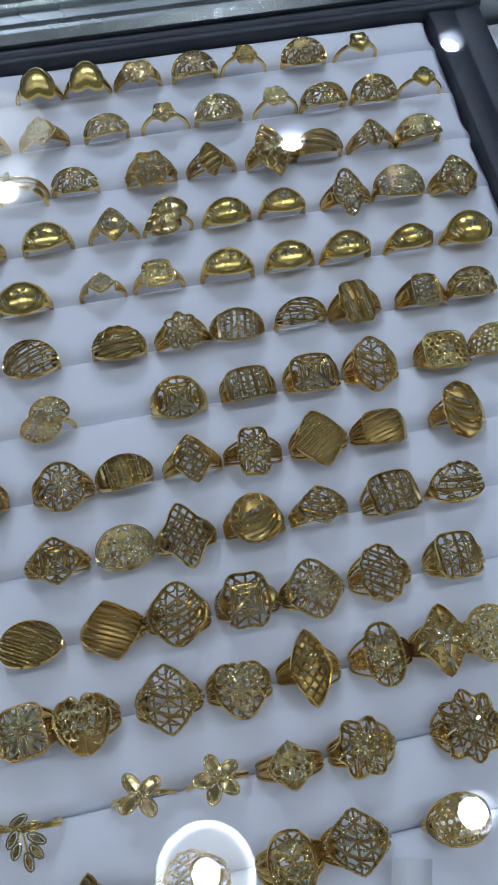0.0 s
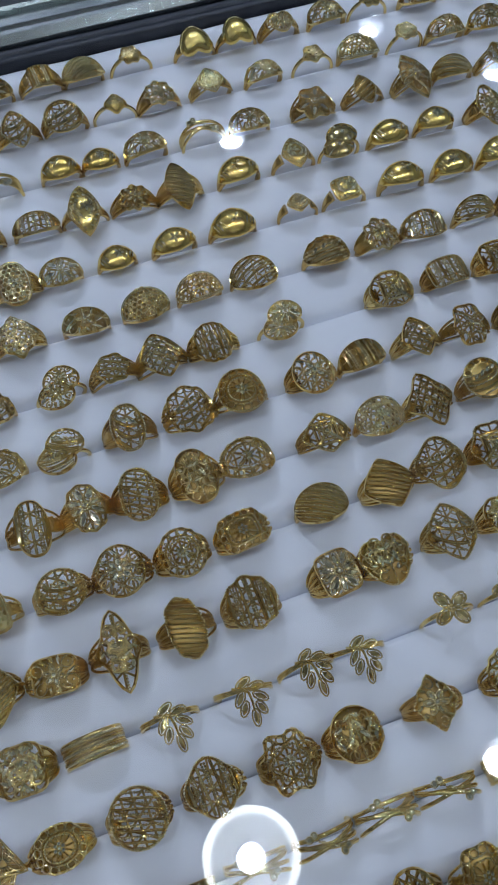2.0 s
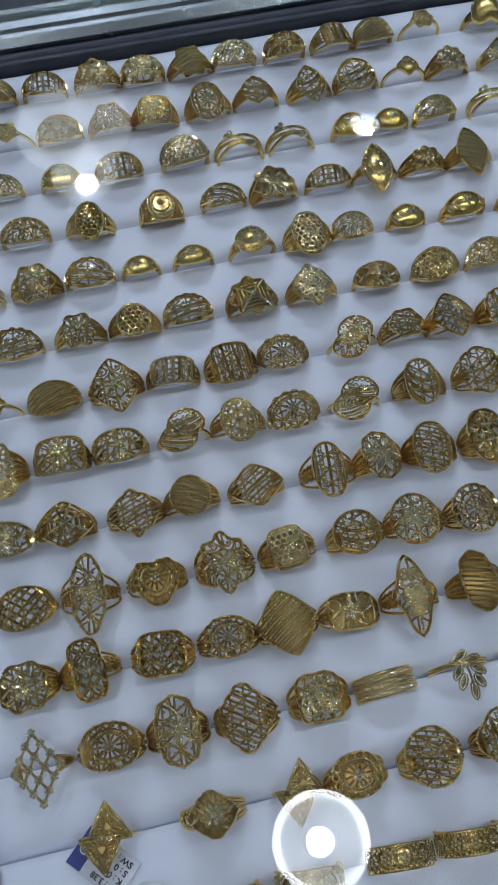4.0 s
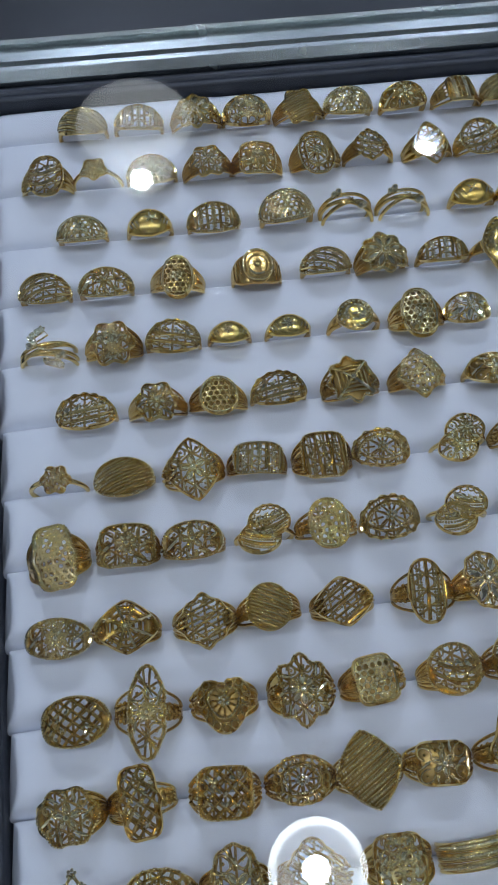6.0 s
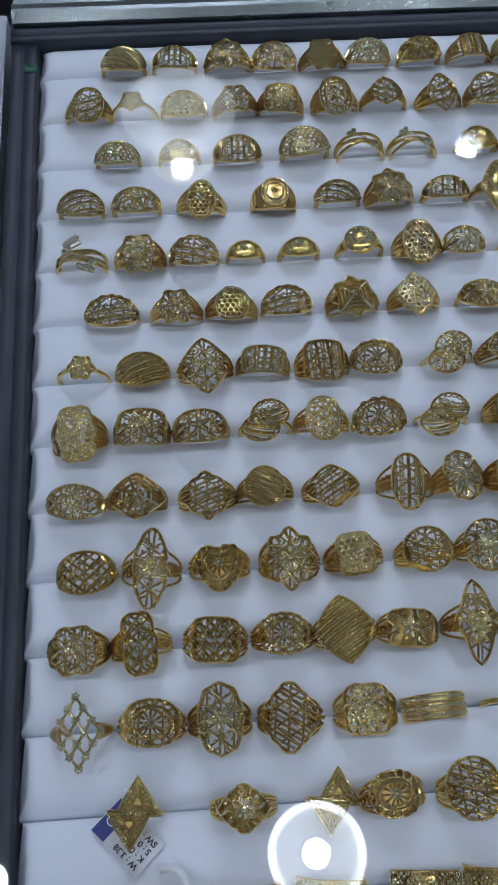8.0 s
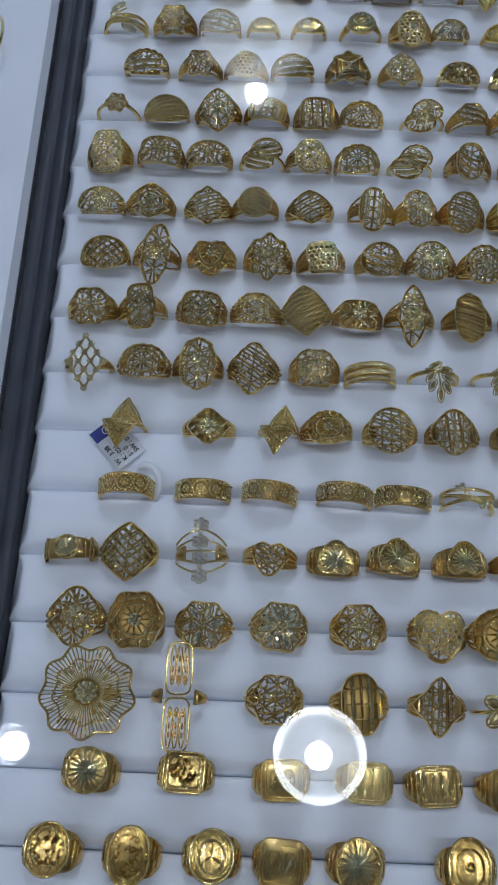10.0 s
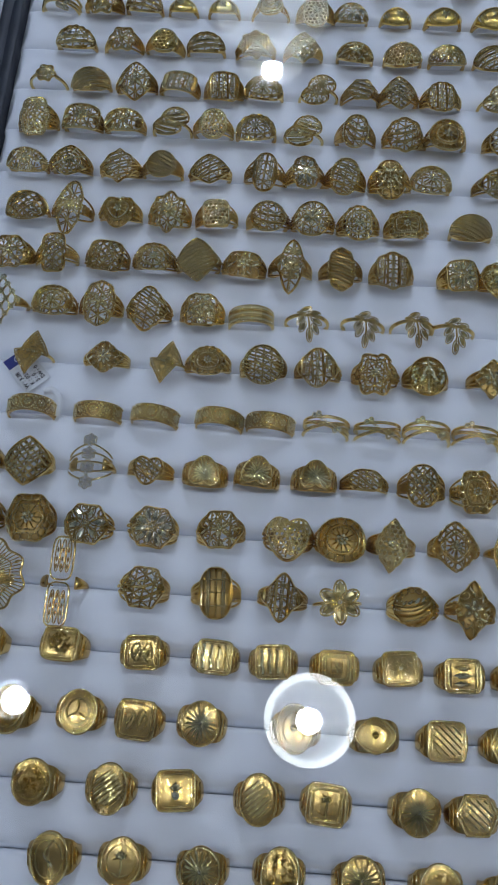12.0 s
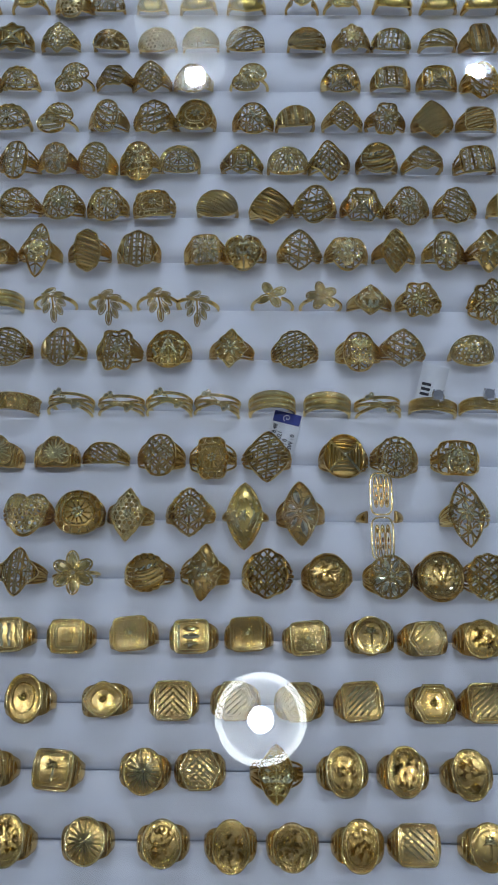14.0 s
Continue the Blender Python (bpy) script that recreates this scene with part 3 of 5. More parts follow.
        n, turn = rng.choice((5, 6, 8)), rng.uniform(0, 1)
        core = 0.55 * min(head.rho(0.0), head.rho(1.57), 8.0)
        for i in range(n):
            th = i * 2 * math.pi / n + turn
            petal(head, wires, cuts, 0.62 * core * math.cos(th), 0.62 * core * math.sin(th), th, 0.85 * core, 0.5 * core, 0.5)
        bead(cuts, head.put(0, 0, 0.9), 0.3 * core * MM)
        m = 12 if a + b < 17 else 16
        for i in range(m):
            th = i * 2 * math.pi / m + 0.1
            r = head.rho(th)
            if r > core * 1.45:
                mid = 0.5 * (r * 0.95 + core * 1.1)
                size = 0.46 * (r * 0.95 - core * 1.1)
                if i % 2:
                    head.circle(wires, mid * math.cos(th), mid * math.sin(th), max(size, 0.6), 0.34, 0.2, 10, start=th, sweep=0.85, squash=0.8, ang=th)
                    grain(cuts, head.put(mid * math.cos(th), mid * math.sin(th), 0.3), 0.6 * MM)
                else:
                    head.leaf(cuts, mid * math.cos(th), mid * math.sin(th), th + 0.5, 2.2 * size + 1, 1.1, 0.2, 0.4)
                    ridge(wires, head, [(q * math.cos(th), q * math.sin(th)) for q in (core * 1.05, mid, r * 0.96)], 0.35, -0.1, 0.4)
            else:
                grain(cuts, head.put(0.93 * r * math.cos(th), 0.93 * r * math.sin(th), 0.25), 0.7 * MM)
    elif kind == "t":
        # a sweep of curved leaves from one shoulder under a scalloped edge
        s = rng.choice((1, -1))
        eyelets(head, wires, 0.84, 0.08 * (a + b), 0.5 if s > 0 else -0.3, 3.5 if s > 0 else 2.7)
        for i in range(6):
            q = -0.78 + 0.24 * i
            line = []
            for p in np.linspace(-0.85, 0.8, 8):
                u, v = p * a * s, b * (q + 0.3 * p - 0.45 * (1 - p * p) + 0.28)
                if head.inside(u, v, 0.94) and (v < 0.55 * b or i < 4):
                    line.append((u, v))
            if len(line) > 2:
                if i % 2:
                    rope(cuts, head, line, 0.5, 0.35)
                else:
                    ridge(wires, head, line, 0.6, 0.0, 0.75)
        for i in range(4):
            u, v = s * a * (-0.45 + 0.3 * i), b * (0.1 + 0.1 * i)
            if head.inside(u, v, 0.8):
                head.leaf(cuts, u, v, s * 0.9, 3.4, 1.4, 0.4, 0.45)
    else:
        # scrolls in mirrored pairs about the long axis, with leaf cuts
        for _ in range(15):
            th = rng.uniform(-1.5, 1.5)
            q = rng.uniform(0.2, 0.82) * head.rho(th)
            u, v = abs(q * math.cos(th)), q * math.sin(th)
            r = rng.uniform(1.1, 2.1)
            st, sw = rng.uniform(0, 6.28), rng.uniform(0.55, 1.0)
            for side in (1, -1):
                if head.inside(side * u, v, 0.9):
                    head.circle(wires, side * u, v, r, 0.42, 0.15, 10, start=st if side > 0 else math.pi - st, sweep=sw if side > 0 else -sw)
        for _ in range(12):
            th = rng.uniform(-1.5, 1.5)
            q = rng.uniform(0.15, 0.8) * head.rho(th)
            u, v, an = abs(q * math.cos(th)), q * math.sin(th), rng.uniform(0, 3.1)
            le = rng.uniform(2.4, 4.0)
            for side in (1, -1):
                if head.inside(side * u, v, 0.88):
                    head.leaf(cuts, side * u, v, an if side > 0 else math.pi - an, le, le * 0.42, 0.3, 0.45)
        for k in (-0.45, 0.45):
            line = [(u, k * b + 0.5 * math.sin(u)) for u in np.linspace(-0.8, 0.8, 7) * a if head.inside(u, k * b, 0.92)]
            if len(line) > 2:
                ridge(wires, head, line, 0.4, 0.0, 0.5)
        line = head.chord(math.pi / 2, 0, 0.95)
        if len(line) > 3:
            rope(cuts, head, thin_out(line, 5), 0.55, 0.5)


def shank_mesh(base=1.1, shoulder=2.2, stop=48.0, thick=1.25):
    """The two sides of a band, from under the pad up to the head. Widths are halves, in mm."""
    m = Mesh()
    for side in (1, -1):
        n = 14
        v = []
        for i in range(n + 1):
            a = radians(-48 + (stop + 48) * i / n)
            w = base + (shoulder - base) * max(0.0, math.sin(a) / math.sin(radians(max(stop, 10)))) ** 1.3
            for rr, ww in ((RING_R, -0.55 * w), (RING_R - 0.25, -w), (RING_R - thick, -0.9 * w), (RING_R - thick, 0.9 * w), (RING_R - 0.25, w), (RING_R, 0.55 * w), (RING_R + 0.12, 0)):
                v.append((side * rr * math.cos(a) * MM, ww * MM, (RING_Z + rr * math.sin(a)) * MM))
        k = 7
        f = []
        for i in range(n):
            for j in range(k):
                q = (i * k + j, i * k + (j + 1) % k, (i + 1) * k + (j + 1) % k, (i + 1) * k + j)
                f.append(q if side > 0 else q[::-1])
        f += [tuple(range(k)), tuple(n * k + j for j in range(k))]
        m.add(v, f)
    return m


def arch(mesh, r, offset0, offset1, wire, a0=-40, a1=220, n=26, lift=0.0):
    """A wire that goes round the finger, drifting along it from offset0 to offset1."""
    pts = []
    for i in range(n + 1):
        s = i / n
        a = radians(a0 + (a1 - a0) * s)
        e = 0.5 - 0.5 * math.cos(math.pi * min(1, max(0, (s - 0.12) / 0.76)))
        rise = lift * max(0.0, math.sin(a)) ** 2
        pts.append(((r + rise) * math.cos(a) * MM, (offset0 + (offset1 - offset0) * e) * MM, (RING_Z + (r + rise) * math.sin(a)) * MM))
    tube(mesh, pts, wire * MM, False, 6, (0, 1, 0.01))


SHANKS = {}


def shank(kind, parent, mat):
    """Bands are shared between rings of a kind."""
    if kind not in SHANKS:
        SHANKS[kind] = shank_mesh(*{"thin": (0.6, 0.8, 62.0), "dome": (1.3, 3.0, 34.0), "plain": (1.0, 2.6, 52.0),
                                    "signet": (3.0, 4.7, 32.0)}[kind]).data("shank", mat)
    return part("shank", SHANKS[kind], mat, parent)


def shoulder(head, side, parent, mat, rng):
    """The shoulder of a ring: it widens from the band up to the edge of the face, as a ribbed plate or as a pierced fan."""
    m = Mesh()
    foot, wide, n = radians(rng.uniform(-4, 8)), rng.uniform(0.65, 0.95), rng.choice((5, 6))
    solid = rng.random() < 0.55
    rows = []
    for i in range(n):
        k = -1 + 2 * i / (n - 1)
        th = math.pi - k * wide if side < 0 else k * wide
        r = 0.95 * head.rho(th)
        end = head.put(r * math.cos(th), r * math.sin(th), -0.6)
        start = np.array((side * RING_R * math.cos(foot), 1.5 * k, RING_Z + RING_R * math.sin(foot))) * MM
        pts = []
        for j in range(6):
            q = j / 5
            p = start * (1 - q) + end * q
            p[0] += side * 1.0 * MM * math.sin(math.pi * q)
            p[1] = start[1] + (end[1] - start[1]) * q ** (0.75 if i in (0, n - 1) else 0.9)
            pts.append(p)
        rows.append(pts)
        tube(m, pts, (0.5 if i in (0, n - 1) else 0.38) * MM, False, 5)
        if 0 < i < n - 1 and not solid:
            for j in (2, 3, 4):
                grain(m, pts[j] + np.array((side * 0.3 * MM, 0, 0.3 * MM)), 0.75 * MM, j)
    if solid:
        v = [p - np.array((side * 0.15 * MM, 0, 0.1 * MM)) for pts in rows for p in pts]
        m.add(v, [(i * 6 + j, i * 6 + j + 1, i * 6 + j + 7, i * 6 + j + 6) for i in range(n - 1) for j in range(5)])
    part("shoulder", m, mat, parent)


SHAPE_WORDS = {"D": "domed", "O": "oval", "R": "round", "M": "marquise-shaped", "K": "kite-shaped", "Q": "square", "H": "heart-shaped",
               "X": "hexagonal", "F": "flower-shaped", "f": "small", "S": "signet"}
FILL_WORDS = {"n": "honeycomb piercing", "s": "slanting cut stripes", "l": "diamond lattice", "c": "concentric openwork", "r": "radiating openwork",
              "w": "scrolled filigree", "f": "cut petals", "v": "upright beaded panels", "g": "close beaded rows",
              "x": "ridged fans", "t": "sweeping leaves", "o": "coin relief", "p": "plain polished gold"}


def emblem(head, style, a, b, cuts, wires, rng):
    """The engraving on the face of a signet ring, within the half sizes a and b."""
    if style == "0":          # a fan of cut rays
        for i in range(18):
            th = i * math.pi / 9 + 0.1
            r = head.rho(th) * (0.94 if i % 2 else 0.8)
            ridge(cuts, head, [(q * r * math.cos(th), q * r * math.sin(th)) for q in (0.1, 0.5, 0.98)], 0.5, 0.0, 0.75)
        bead(cuts, head.put(0, 0, 0.3), 0.8 * MM)
    elif style == "1":        # slanting bars
        for i in range(-3, 4):
            line = head.chord(0.7, i * 1.6, 0.74)
            if len(line) > 3:
                ridge(cuts, head, thin_out(line, 5), 0.6, 0.1, 0.8)
    elif style == "2":        # lattice
        for ang in (0.75, -0.75):
            for i in range(-3, 4):
                line = head.chord(ang, i * 1.8, 0.74)
                if len(line) > 3:
                    ridge(cuts, head, thin_out(line, 5), 0.42, 0.1, 0.65)
    elif style == "4":        # a spray of leaves on a bar
        for i in range(-2, 3):
            head.leaf(cuts, i * 1.0, 0.25 * i + 0.6, 1.3 + 0.2 * i, 5.6 - abs(i), 1.1, 0.15, 0.9)
        head.leaf(cuts, 0, -3.0, 0.1, 5.5, 1.2, 0.1, 0.5)
        rope(cuts, head, [(0.98 * u, 0.98 * v) for u, v in ringed(head, 0.74, 30)], 0.5, 0.25, 2.4)
    elif style == "5":        # a palm tree in a ring
        ridge(cuts, head, [(0, -0.75 * b), (0.2, -0.2 * b), (0, 0.25 * b)], 0.45, 0.1, 0.8)
        for i in range(7):
            th = -0.35 + i * (math.pi + 0.7) / 6
            head.leaf(cuts, 1.6 * math.cos(th), 0.25 * b + 1.6 * math.sin(th), th, 3.4, 0.9, 0.15, 0.6)
        for side in (1, -1):
            head.leaf(cuts, side * 1.9, -0.6 * b, side * 0.5, 3.2, 0.8, 0.15, 0.5)
        ridge(cuts, head, ringed(head, 0.72, 28), 0.35, 0.1, 0.6, True)
    elif style == "6":        # four small squares in a granulated frame
        for u in (-1.15, 1.15):
            for v in (-1.15, 1.15):
                ridge(cuts, head, [(u - 0.8, v - 0.8), (u + 0.8, v - 0.8), (u + 0.8, v + 0.8), (u - 0.8, v + 0.8)], 0.4, 0.1, 0.7, True)
        for k in (0.62, 0.76):
            rope(cuts, head, ringed(head, k, 40), 0.5, 0.3)
    elif style == "7":        # upright waves
        for i in range(4):
            u = (-0.75 + 0.5 * i) * a * 1.15
            ridge(cuts, head, [(u + 0.4 * math.sin(q * 2.2), b * (-0.95 + 0.38 * q)) for q in range(6)], 0.7, 0.1, 1.0)
    elif style == "8":        # a flame in a cut oval
        for i in range(5):
            head.leaf(cuts, (i - 2) * 0.6, 0.3 * (2 - abs(i - 2)), 1.57 + 0.25 * (2 - i), 2.6 + 1.0 * (2 - abs(i - 2)), 0.9, 0.2, 0.8)
        ridge(cuts, head, ringed(head, 0.62, 24), 0.4, 0.1, 0.7, True)
    elif style == "9":        # two beaded panels
        for side in (1, -1):
            c = side * 0.45 * a
            rope(cuts, head, [(c + 0.36 * a * math.cos(q * 0.63), 0.75 * b * math.sin(q * 0.63)) for q in range(11)], 0.5, 0.35)
            head.leaf(cuts, c, 0, 1.2, 1.2 * b, 1.5, 0.2, 0.8)
    elif style == "e":        # eyelets round a bead
        for i in range(8):
            th = i * math.pi / 4 + 0.4
            head.circle(wires, 0.78 * a * math.cos(th), 0.78 * b * math.sin(th), 0.95, 0.36, 0.35, 8)
            grain(cuts, head.put(0.4 * a * math.cos(th), 0.4 * b * math.sin(th), 0.3), 0.8 * MM)
        bead(cuts, head.put(0, 0, 0.4), 1.1 * MM)
    elif style == "d":        # a column of lozenges
        for v in (-0.66, 0.0, 0.66):
            head.leaf(cuts, 0, v * b, 0.0, 1.5 * a, 0.5 * b, 0.2, 0.9)
        for side in (1, -1):
            ridge(cuts, head, [(side * a, q * b) for q in (-0.95, 0, 0.95)], 0.5, 0.1, 0.9)
    elif style == "y":        # three spokes in a double ring
        for i in range(3):
            th = math.pi / 2 + i * 2 * math.pi / 3
            head.leaf(cuts, 0.34 * a * math.cos(th), 0.34 * b * math.sin(th), th, 0.75 * a, 1.2, 0.2, 0.9)
        for k in (0.58, 0.8):
            ridge(cuts, head, ringed(head, k, 30), 0.45, 0.1, 0.8, True)
    elif style == "h":        # an open hand print on a smooth tablet
        for i in range(5):
            th = 0.5 + i * 0.52
            head.leaf(cuts, 1.7 * math.cos(th), -0.3 + 2.0 * math.sin(th), th, 3.6, 1.1, 0.2, 0.5)
        head.leaf(cuts, 0, -1.7, 1.57, 3.8, 2.8, 0.2, 0.6)
    elif style == "z":        # a curling sweep with a bar
        ridge(cuts, head, [(1.7 * math.sin(q * 0.9), -0.8 * b + q * 0.2 * b) for q in range(9)], 0.55, 0.1, 1.0)
        ridge(cuts, head, [(0, -0.9 * b), (0, 0.0), (0, 0.9 * b)], 0.35, 0.1, 0.8)
        rope(cuts, head, ringed(head, 0.72, 30), 0.55, 0.3)
    else:                     # crowded relief
        for i in range(60):
            th, q = rng.uniform(0, 6.28), math.sqrt(rng.uniform(0, 0.75))
            head.leaf(cuts if i % 3 else wires, q * a * math.cos(th), q * b * math.sin(th), rng.uniform(0, 3.1), rng.uniform(1.3, 2.6), 0.9, 0.2, 0.9)
        rope(cuts, head, ringed(head, 0.74, 30), 0.5, 0.25)


def gold_ring(x, row, code, seed):
    rng = random.Random(seed)
    lean, swing, roll = rng.uniform(-3, 9), rng.uniform(-6, 6), rng.uniform(-3, 3)
    code, _, scale = code.partition("*")
    code, _, half = code.partition(":")
    form, fill = code[0], code[1:] or "w"
    ring = tagged(thing("gold_ring", (x * MM, -row * PITCH, TOP + ((0.9 if row >= 8 else -0.4) + rng.uniform(-0.6, 0.4)) * MM), (lean, roll, swing)), category="ring", group="rings in the tray")
    frame_m, wires, cuts = Mesh(), Mesh(), Mesh()
    label = None
    wire_mat, cut_mat = rng.choice((GOLD_WIRE, GOLD_WIRE, GOLD_WIRE, GOLD)), GOLD_CUT_GLINT
    size = rng.uniform(0.95, 1.1) * (1.16 if row >= 7 else 1.06)
    big = 1.08 if row >= 15 else 1.0
    if form in "DORMKQHXF" or form == "f":
        bend, kind = 13.5, "plain"
        if form == "D":
            head = Head(rng, 12.3, (5.4 if fill == "p" else 5.3) * size * (0.88 + 0.3 * rng.random()), 1.5 if fill == "p" else 1.75, 10.4, arch=0.03, lift=0.2)
            kind = "dome"
        elif form == "O":
            head = Head(rng, 5.8 * size * big, 8.3 * size * big, 2.3, bend)
        elif form == "R":
            head = Head(rng, 7.3 * size * big, 7.3 * size * big, 2.0, bend)
        elif form == "M":
            head = Head(rng, 5.9 * size * big, 10.6 * size * big, 1.35, bend)
        elif form == "K":
            head = Head(rng, 8.0 * size * big, 8.6 * size * big, 1.25, bend)
        elif form == "Q":
            head = Head(rng, 7.2 * size, 6.0 * size, 5.0, bend)
        elif form == "H":
            head = Head(rng, 6.8 * size * big, 7.0 * big, 2.0, bend, form="heart_up" if fill == "p" else "heart")
        elif form == "X":
            head = Head(rng, 8.6 * size, 7.4 * size, 2.0, bend, form="hex")
        elif form == "F":
            head = Head(rng, 7.2 * size * big, 7.2 * size * big, 2.0, bend, rng.choice((6, 8)), 0.12)
        else:
            head = Head(rng, 4.6, 4.4, 2.0, 12.0, rng.choice((4, 5, 6)), 0.13, lift=0.4)
            kind = "thin"
        if half:
            head.a, head.b = (1.07 * float(q) for q in half.split(","))
        if form in "ORMK" and fill not in "pog" and rng.random() < 0.6:
            head.lobes, head.lobe = rng.choice(((4, 0.08), (8, 0.05), (12, 0.035), (14, 0.03), (6, 0.07), (2, 0.08)))
        shank(kind, ring, GOLD_SIGNET if form != "f" else GOLD)
        if fill == "p":
            crown = {"D": 1.5, "H": 3.0, "M": 2.0, "f": 2.0}.get(form, 1.6)
            head.plate(frame_m, 1.0, 0.0, crown, 1.3 if form != "D" else 1.0, 24, 0.04)
            top_at = lambda u, v: crown * max(0.0, 1 - (math.hypot(u, v) / head.rho(math.atan2(v, u))) ** 2.4) ** 0.8  # noqa: E731
            if form != "H":
                # a star cut on the crown and slanting nicks beside it
                arms, u0, v0, turn = rng.choice((4, 5, 6, 8)), rng.uniform(-1.5, 1.5), rng.uniform(-0.8, 0.4), rng.random()
                for i in range(arms):
                    th = i * 2 * math.pi / arms + turn
                    u, v = u0 + 1.35 * math.cos(th), v0 + 1.35 * math.sin(th)
                    head.leaf(cuts, u, v, th, 2.9, 1.15, top_at(u, v), 0.35)
                for side in (1, -1):
                    for q in (0.36, 0.48, 0.6):
                        u, v = side * q * head.a, -0.15 * head.b
                        head.leaf(cuts, u, v, 1.2 * side, 0.7 * head.b, 0.8, top_at(u, v) - 0.05, 0.25)
            if form in "MKQR":
                for k in (0.82, 0.5):
                    for i in range(20):
                        th = i * math.pi / 10 + k
                        r = k * head.rho(th)
                        u, v = r * math.cos(th), r * math.sin(th)
                        head.leaf(cuts, u, v, th + 0.9, 1.9, 1.0, top_at(u, v), 0.35)
                tube(wires, head.loop(0.99, 0.15, 40), 0.5 * MM, True, 5)
            part("head", frame_m, GOLD_SOFT, ring)
        elif fill == "o":
            # a coin in a rope border, its worn relief of short cuts
            head.plate(frame_m, 0.97, -0.3, 0.1, 1.2, 32, 0.05)
            ridge(frame_m, head, ringed(head, 0.98, 40), 0.6, 0.0, 0.9, True)
            part("head", frame_m, GOLD_SIGNET, ring)
            rope(cuts, head, ringed(head, 0.82, 40) + ringed(head, 0.82, 40)[:1], 0.62, 0.4)
            for i in range(16):
                th = i * math.pi / 8
                r = 0.66 * head.rho(th)
                head.leaf(cuts, r * math.cos(th), r * math.sin(th), th + 0.9, 2.4, 1.1, 0.15, 0.4)
            for i in range(56):
                th, q = rng.uniform(0, 6.28), math.sqrt(rng.uniform(0, 0.3)) * head.a
                head.leaf(cuts if i % 2 else wires, q * math.cos(th), q * math.sin(th), rng.uniform(0, 3.1), rng.uniform(1.2, 2.2), 0.8, 0.2, 0.7)
            for side in (1, -1):
                shoulder(head, side, ring, GOLD_SIGNET, rng)
        else:
            ridge(frame_m, head, ringed(head, 0.985, 44), 0.5, -0.2, 0.5, True)
            tube(frame_m, head.loop(0.97, -1.0, 36), 0.42 * MM, True, 5)
            if rng.random() < 0.5:
                rope(cuts, head, ringed(head, 1.0, 44) + ringed(head, 1.0, 44)[:1], 0.5, 0.45, 2.0)
            part("head_frame", frame_m, GOLD, ring)
            if form in "ORMKQHXF":
                for side in (1, -1):
                    shoulder(head, side, ring, rng.choice((GOLD, GOLD_SIGNET)), rng)
            # a thin sheet or open wirework under the face, coloured dark as recess shade
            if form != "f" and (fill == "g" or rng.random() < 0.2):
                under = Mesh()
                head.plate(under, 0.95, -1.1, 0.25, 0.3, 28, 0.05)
                part("backing", under, GOLD_SHADE, ring)
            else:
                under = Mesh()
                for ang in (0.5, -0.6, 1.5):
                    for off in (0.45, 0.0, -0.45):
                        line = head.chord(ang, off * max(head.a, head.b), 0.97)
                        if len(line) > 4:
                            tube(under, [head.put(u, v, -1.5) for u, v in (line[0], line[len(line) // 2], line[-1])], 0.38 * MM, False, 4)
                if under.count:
                    part("gallery", under, GOLD_SHADE, ring)
            pattern(head, fill, wires, cuts, rng)
        label = f"yellow gold ring with a {SHAPE_WORDS[form]} head of {FILL_WORDS[fill]}"
    elif form == "S":
        fill, style = fill[0], fill[1:] or ("0" if fill[0] in "bs" else "3")
        head = {"r": Head(rng, 6.0, 6.4, 2.0, 30), "o": Head(rng, 5.6, 7.0, 2.2, 30), "q": Head(rng, 6.0, 5.6, 7.0, 30), "s": Head(rng, 4.4, 4.2, 2.0, 30),
                "b": Head(rng, 6.0, 6.0, 2.0, 30, form="heart_up"),
                "x": Head(rng, 6.4, 6.4, 2.0, 30, form="hex"), "m": Head(rng, 6.4, 5.2, 1.5, 30)}[fill]
        grow = (1.2, 1.28) if row >= 19 else (1.14, 1.14) if row >= 18 else (1.0, 1.0)
        head.a, head.b, head.top = head.a * grow[0], head.b * grow[1], head.top + 0.2
        head.arch = 0.004
        shank("signet", ring, GOLD_SIGNET)
        yoke = Head(rng, 12.0, min(head.b, 7.2) * 0.92, 3.0, 10.25, arch=0.02, lift=-0.55)
        yoke.plate(frame_m, 1.0, -0.2, 0.5, 1.6)
        head.plate(frame_m, 1.04, -0.2, 0.25, 2.4)
        part("head", frame_m, GOLD_SIGNET, ring)
        border = Mesh()
        tube(border, head.loop(0.98, 0.1, 40), 0.42 * MM, True, 5)
        if fill in "qxm":
            tube(border, head.loop(0.80, 0.2, 40), 0.36 * MM, True, 4)
        for i in range(30):
            th = i * 2 * math.pi / 30
            r = 0.89 * head.rho(th)
            head.leaf(border, r * math.cos(th), r * math.sin(th), th + 0.8, 1.3, 0.6, 0.05, 0.25)
        part("border", border, GOLD_WIRE, ring)
        a, b = (q * (0.72 if fill in "qxm" else 0.84) for q in (head.a, head.b))
        emblem(head, style, a, b, cuts, wires, rng)
        # stepped ribs on both shoulders
        for side in (1, -1):
            for i in range(3):
                a0 = radians(50 - 11 * i)
                w = 4.0 - 0.55 * i
                rr = RING_R + 0.15
                tube(wires, [(side * rr * math.cos(a0) * MM, y * MM, (RING_Z + rr * math.sin(a0)) * MM) for y in (-w, 0, w)], 0.3 * MM, False, 5, (side, 0, 1))
        label = "heavy yellow gold signet ring with an engraved " + {"r": "round", "o": "oval", "q": "square", "x": "hexagonal", "m": "pointed", "s": "small round", "b": "sunburst heart"}[fill] + " face"
    elif form == "T":
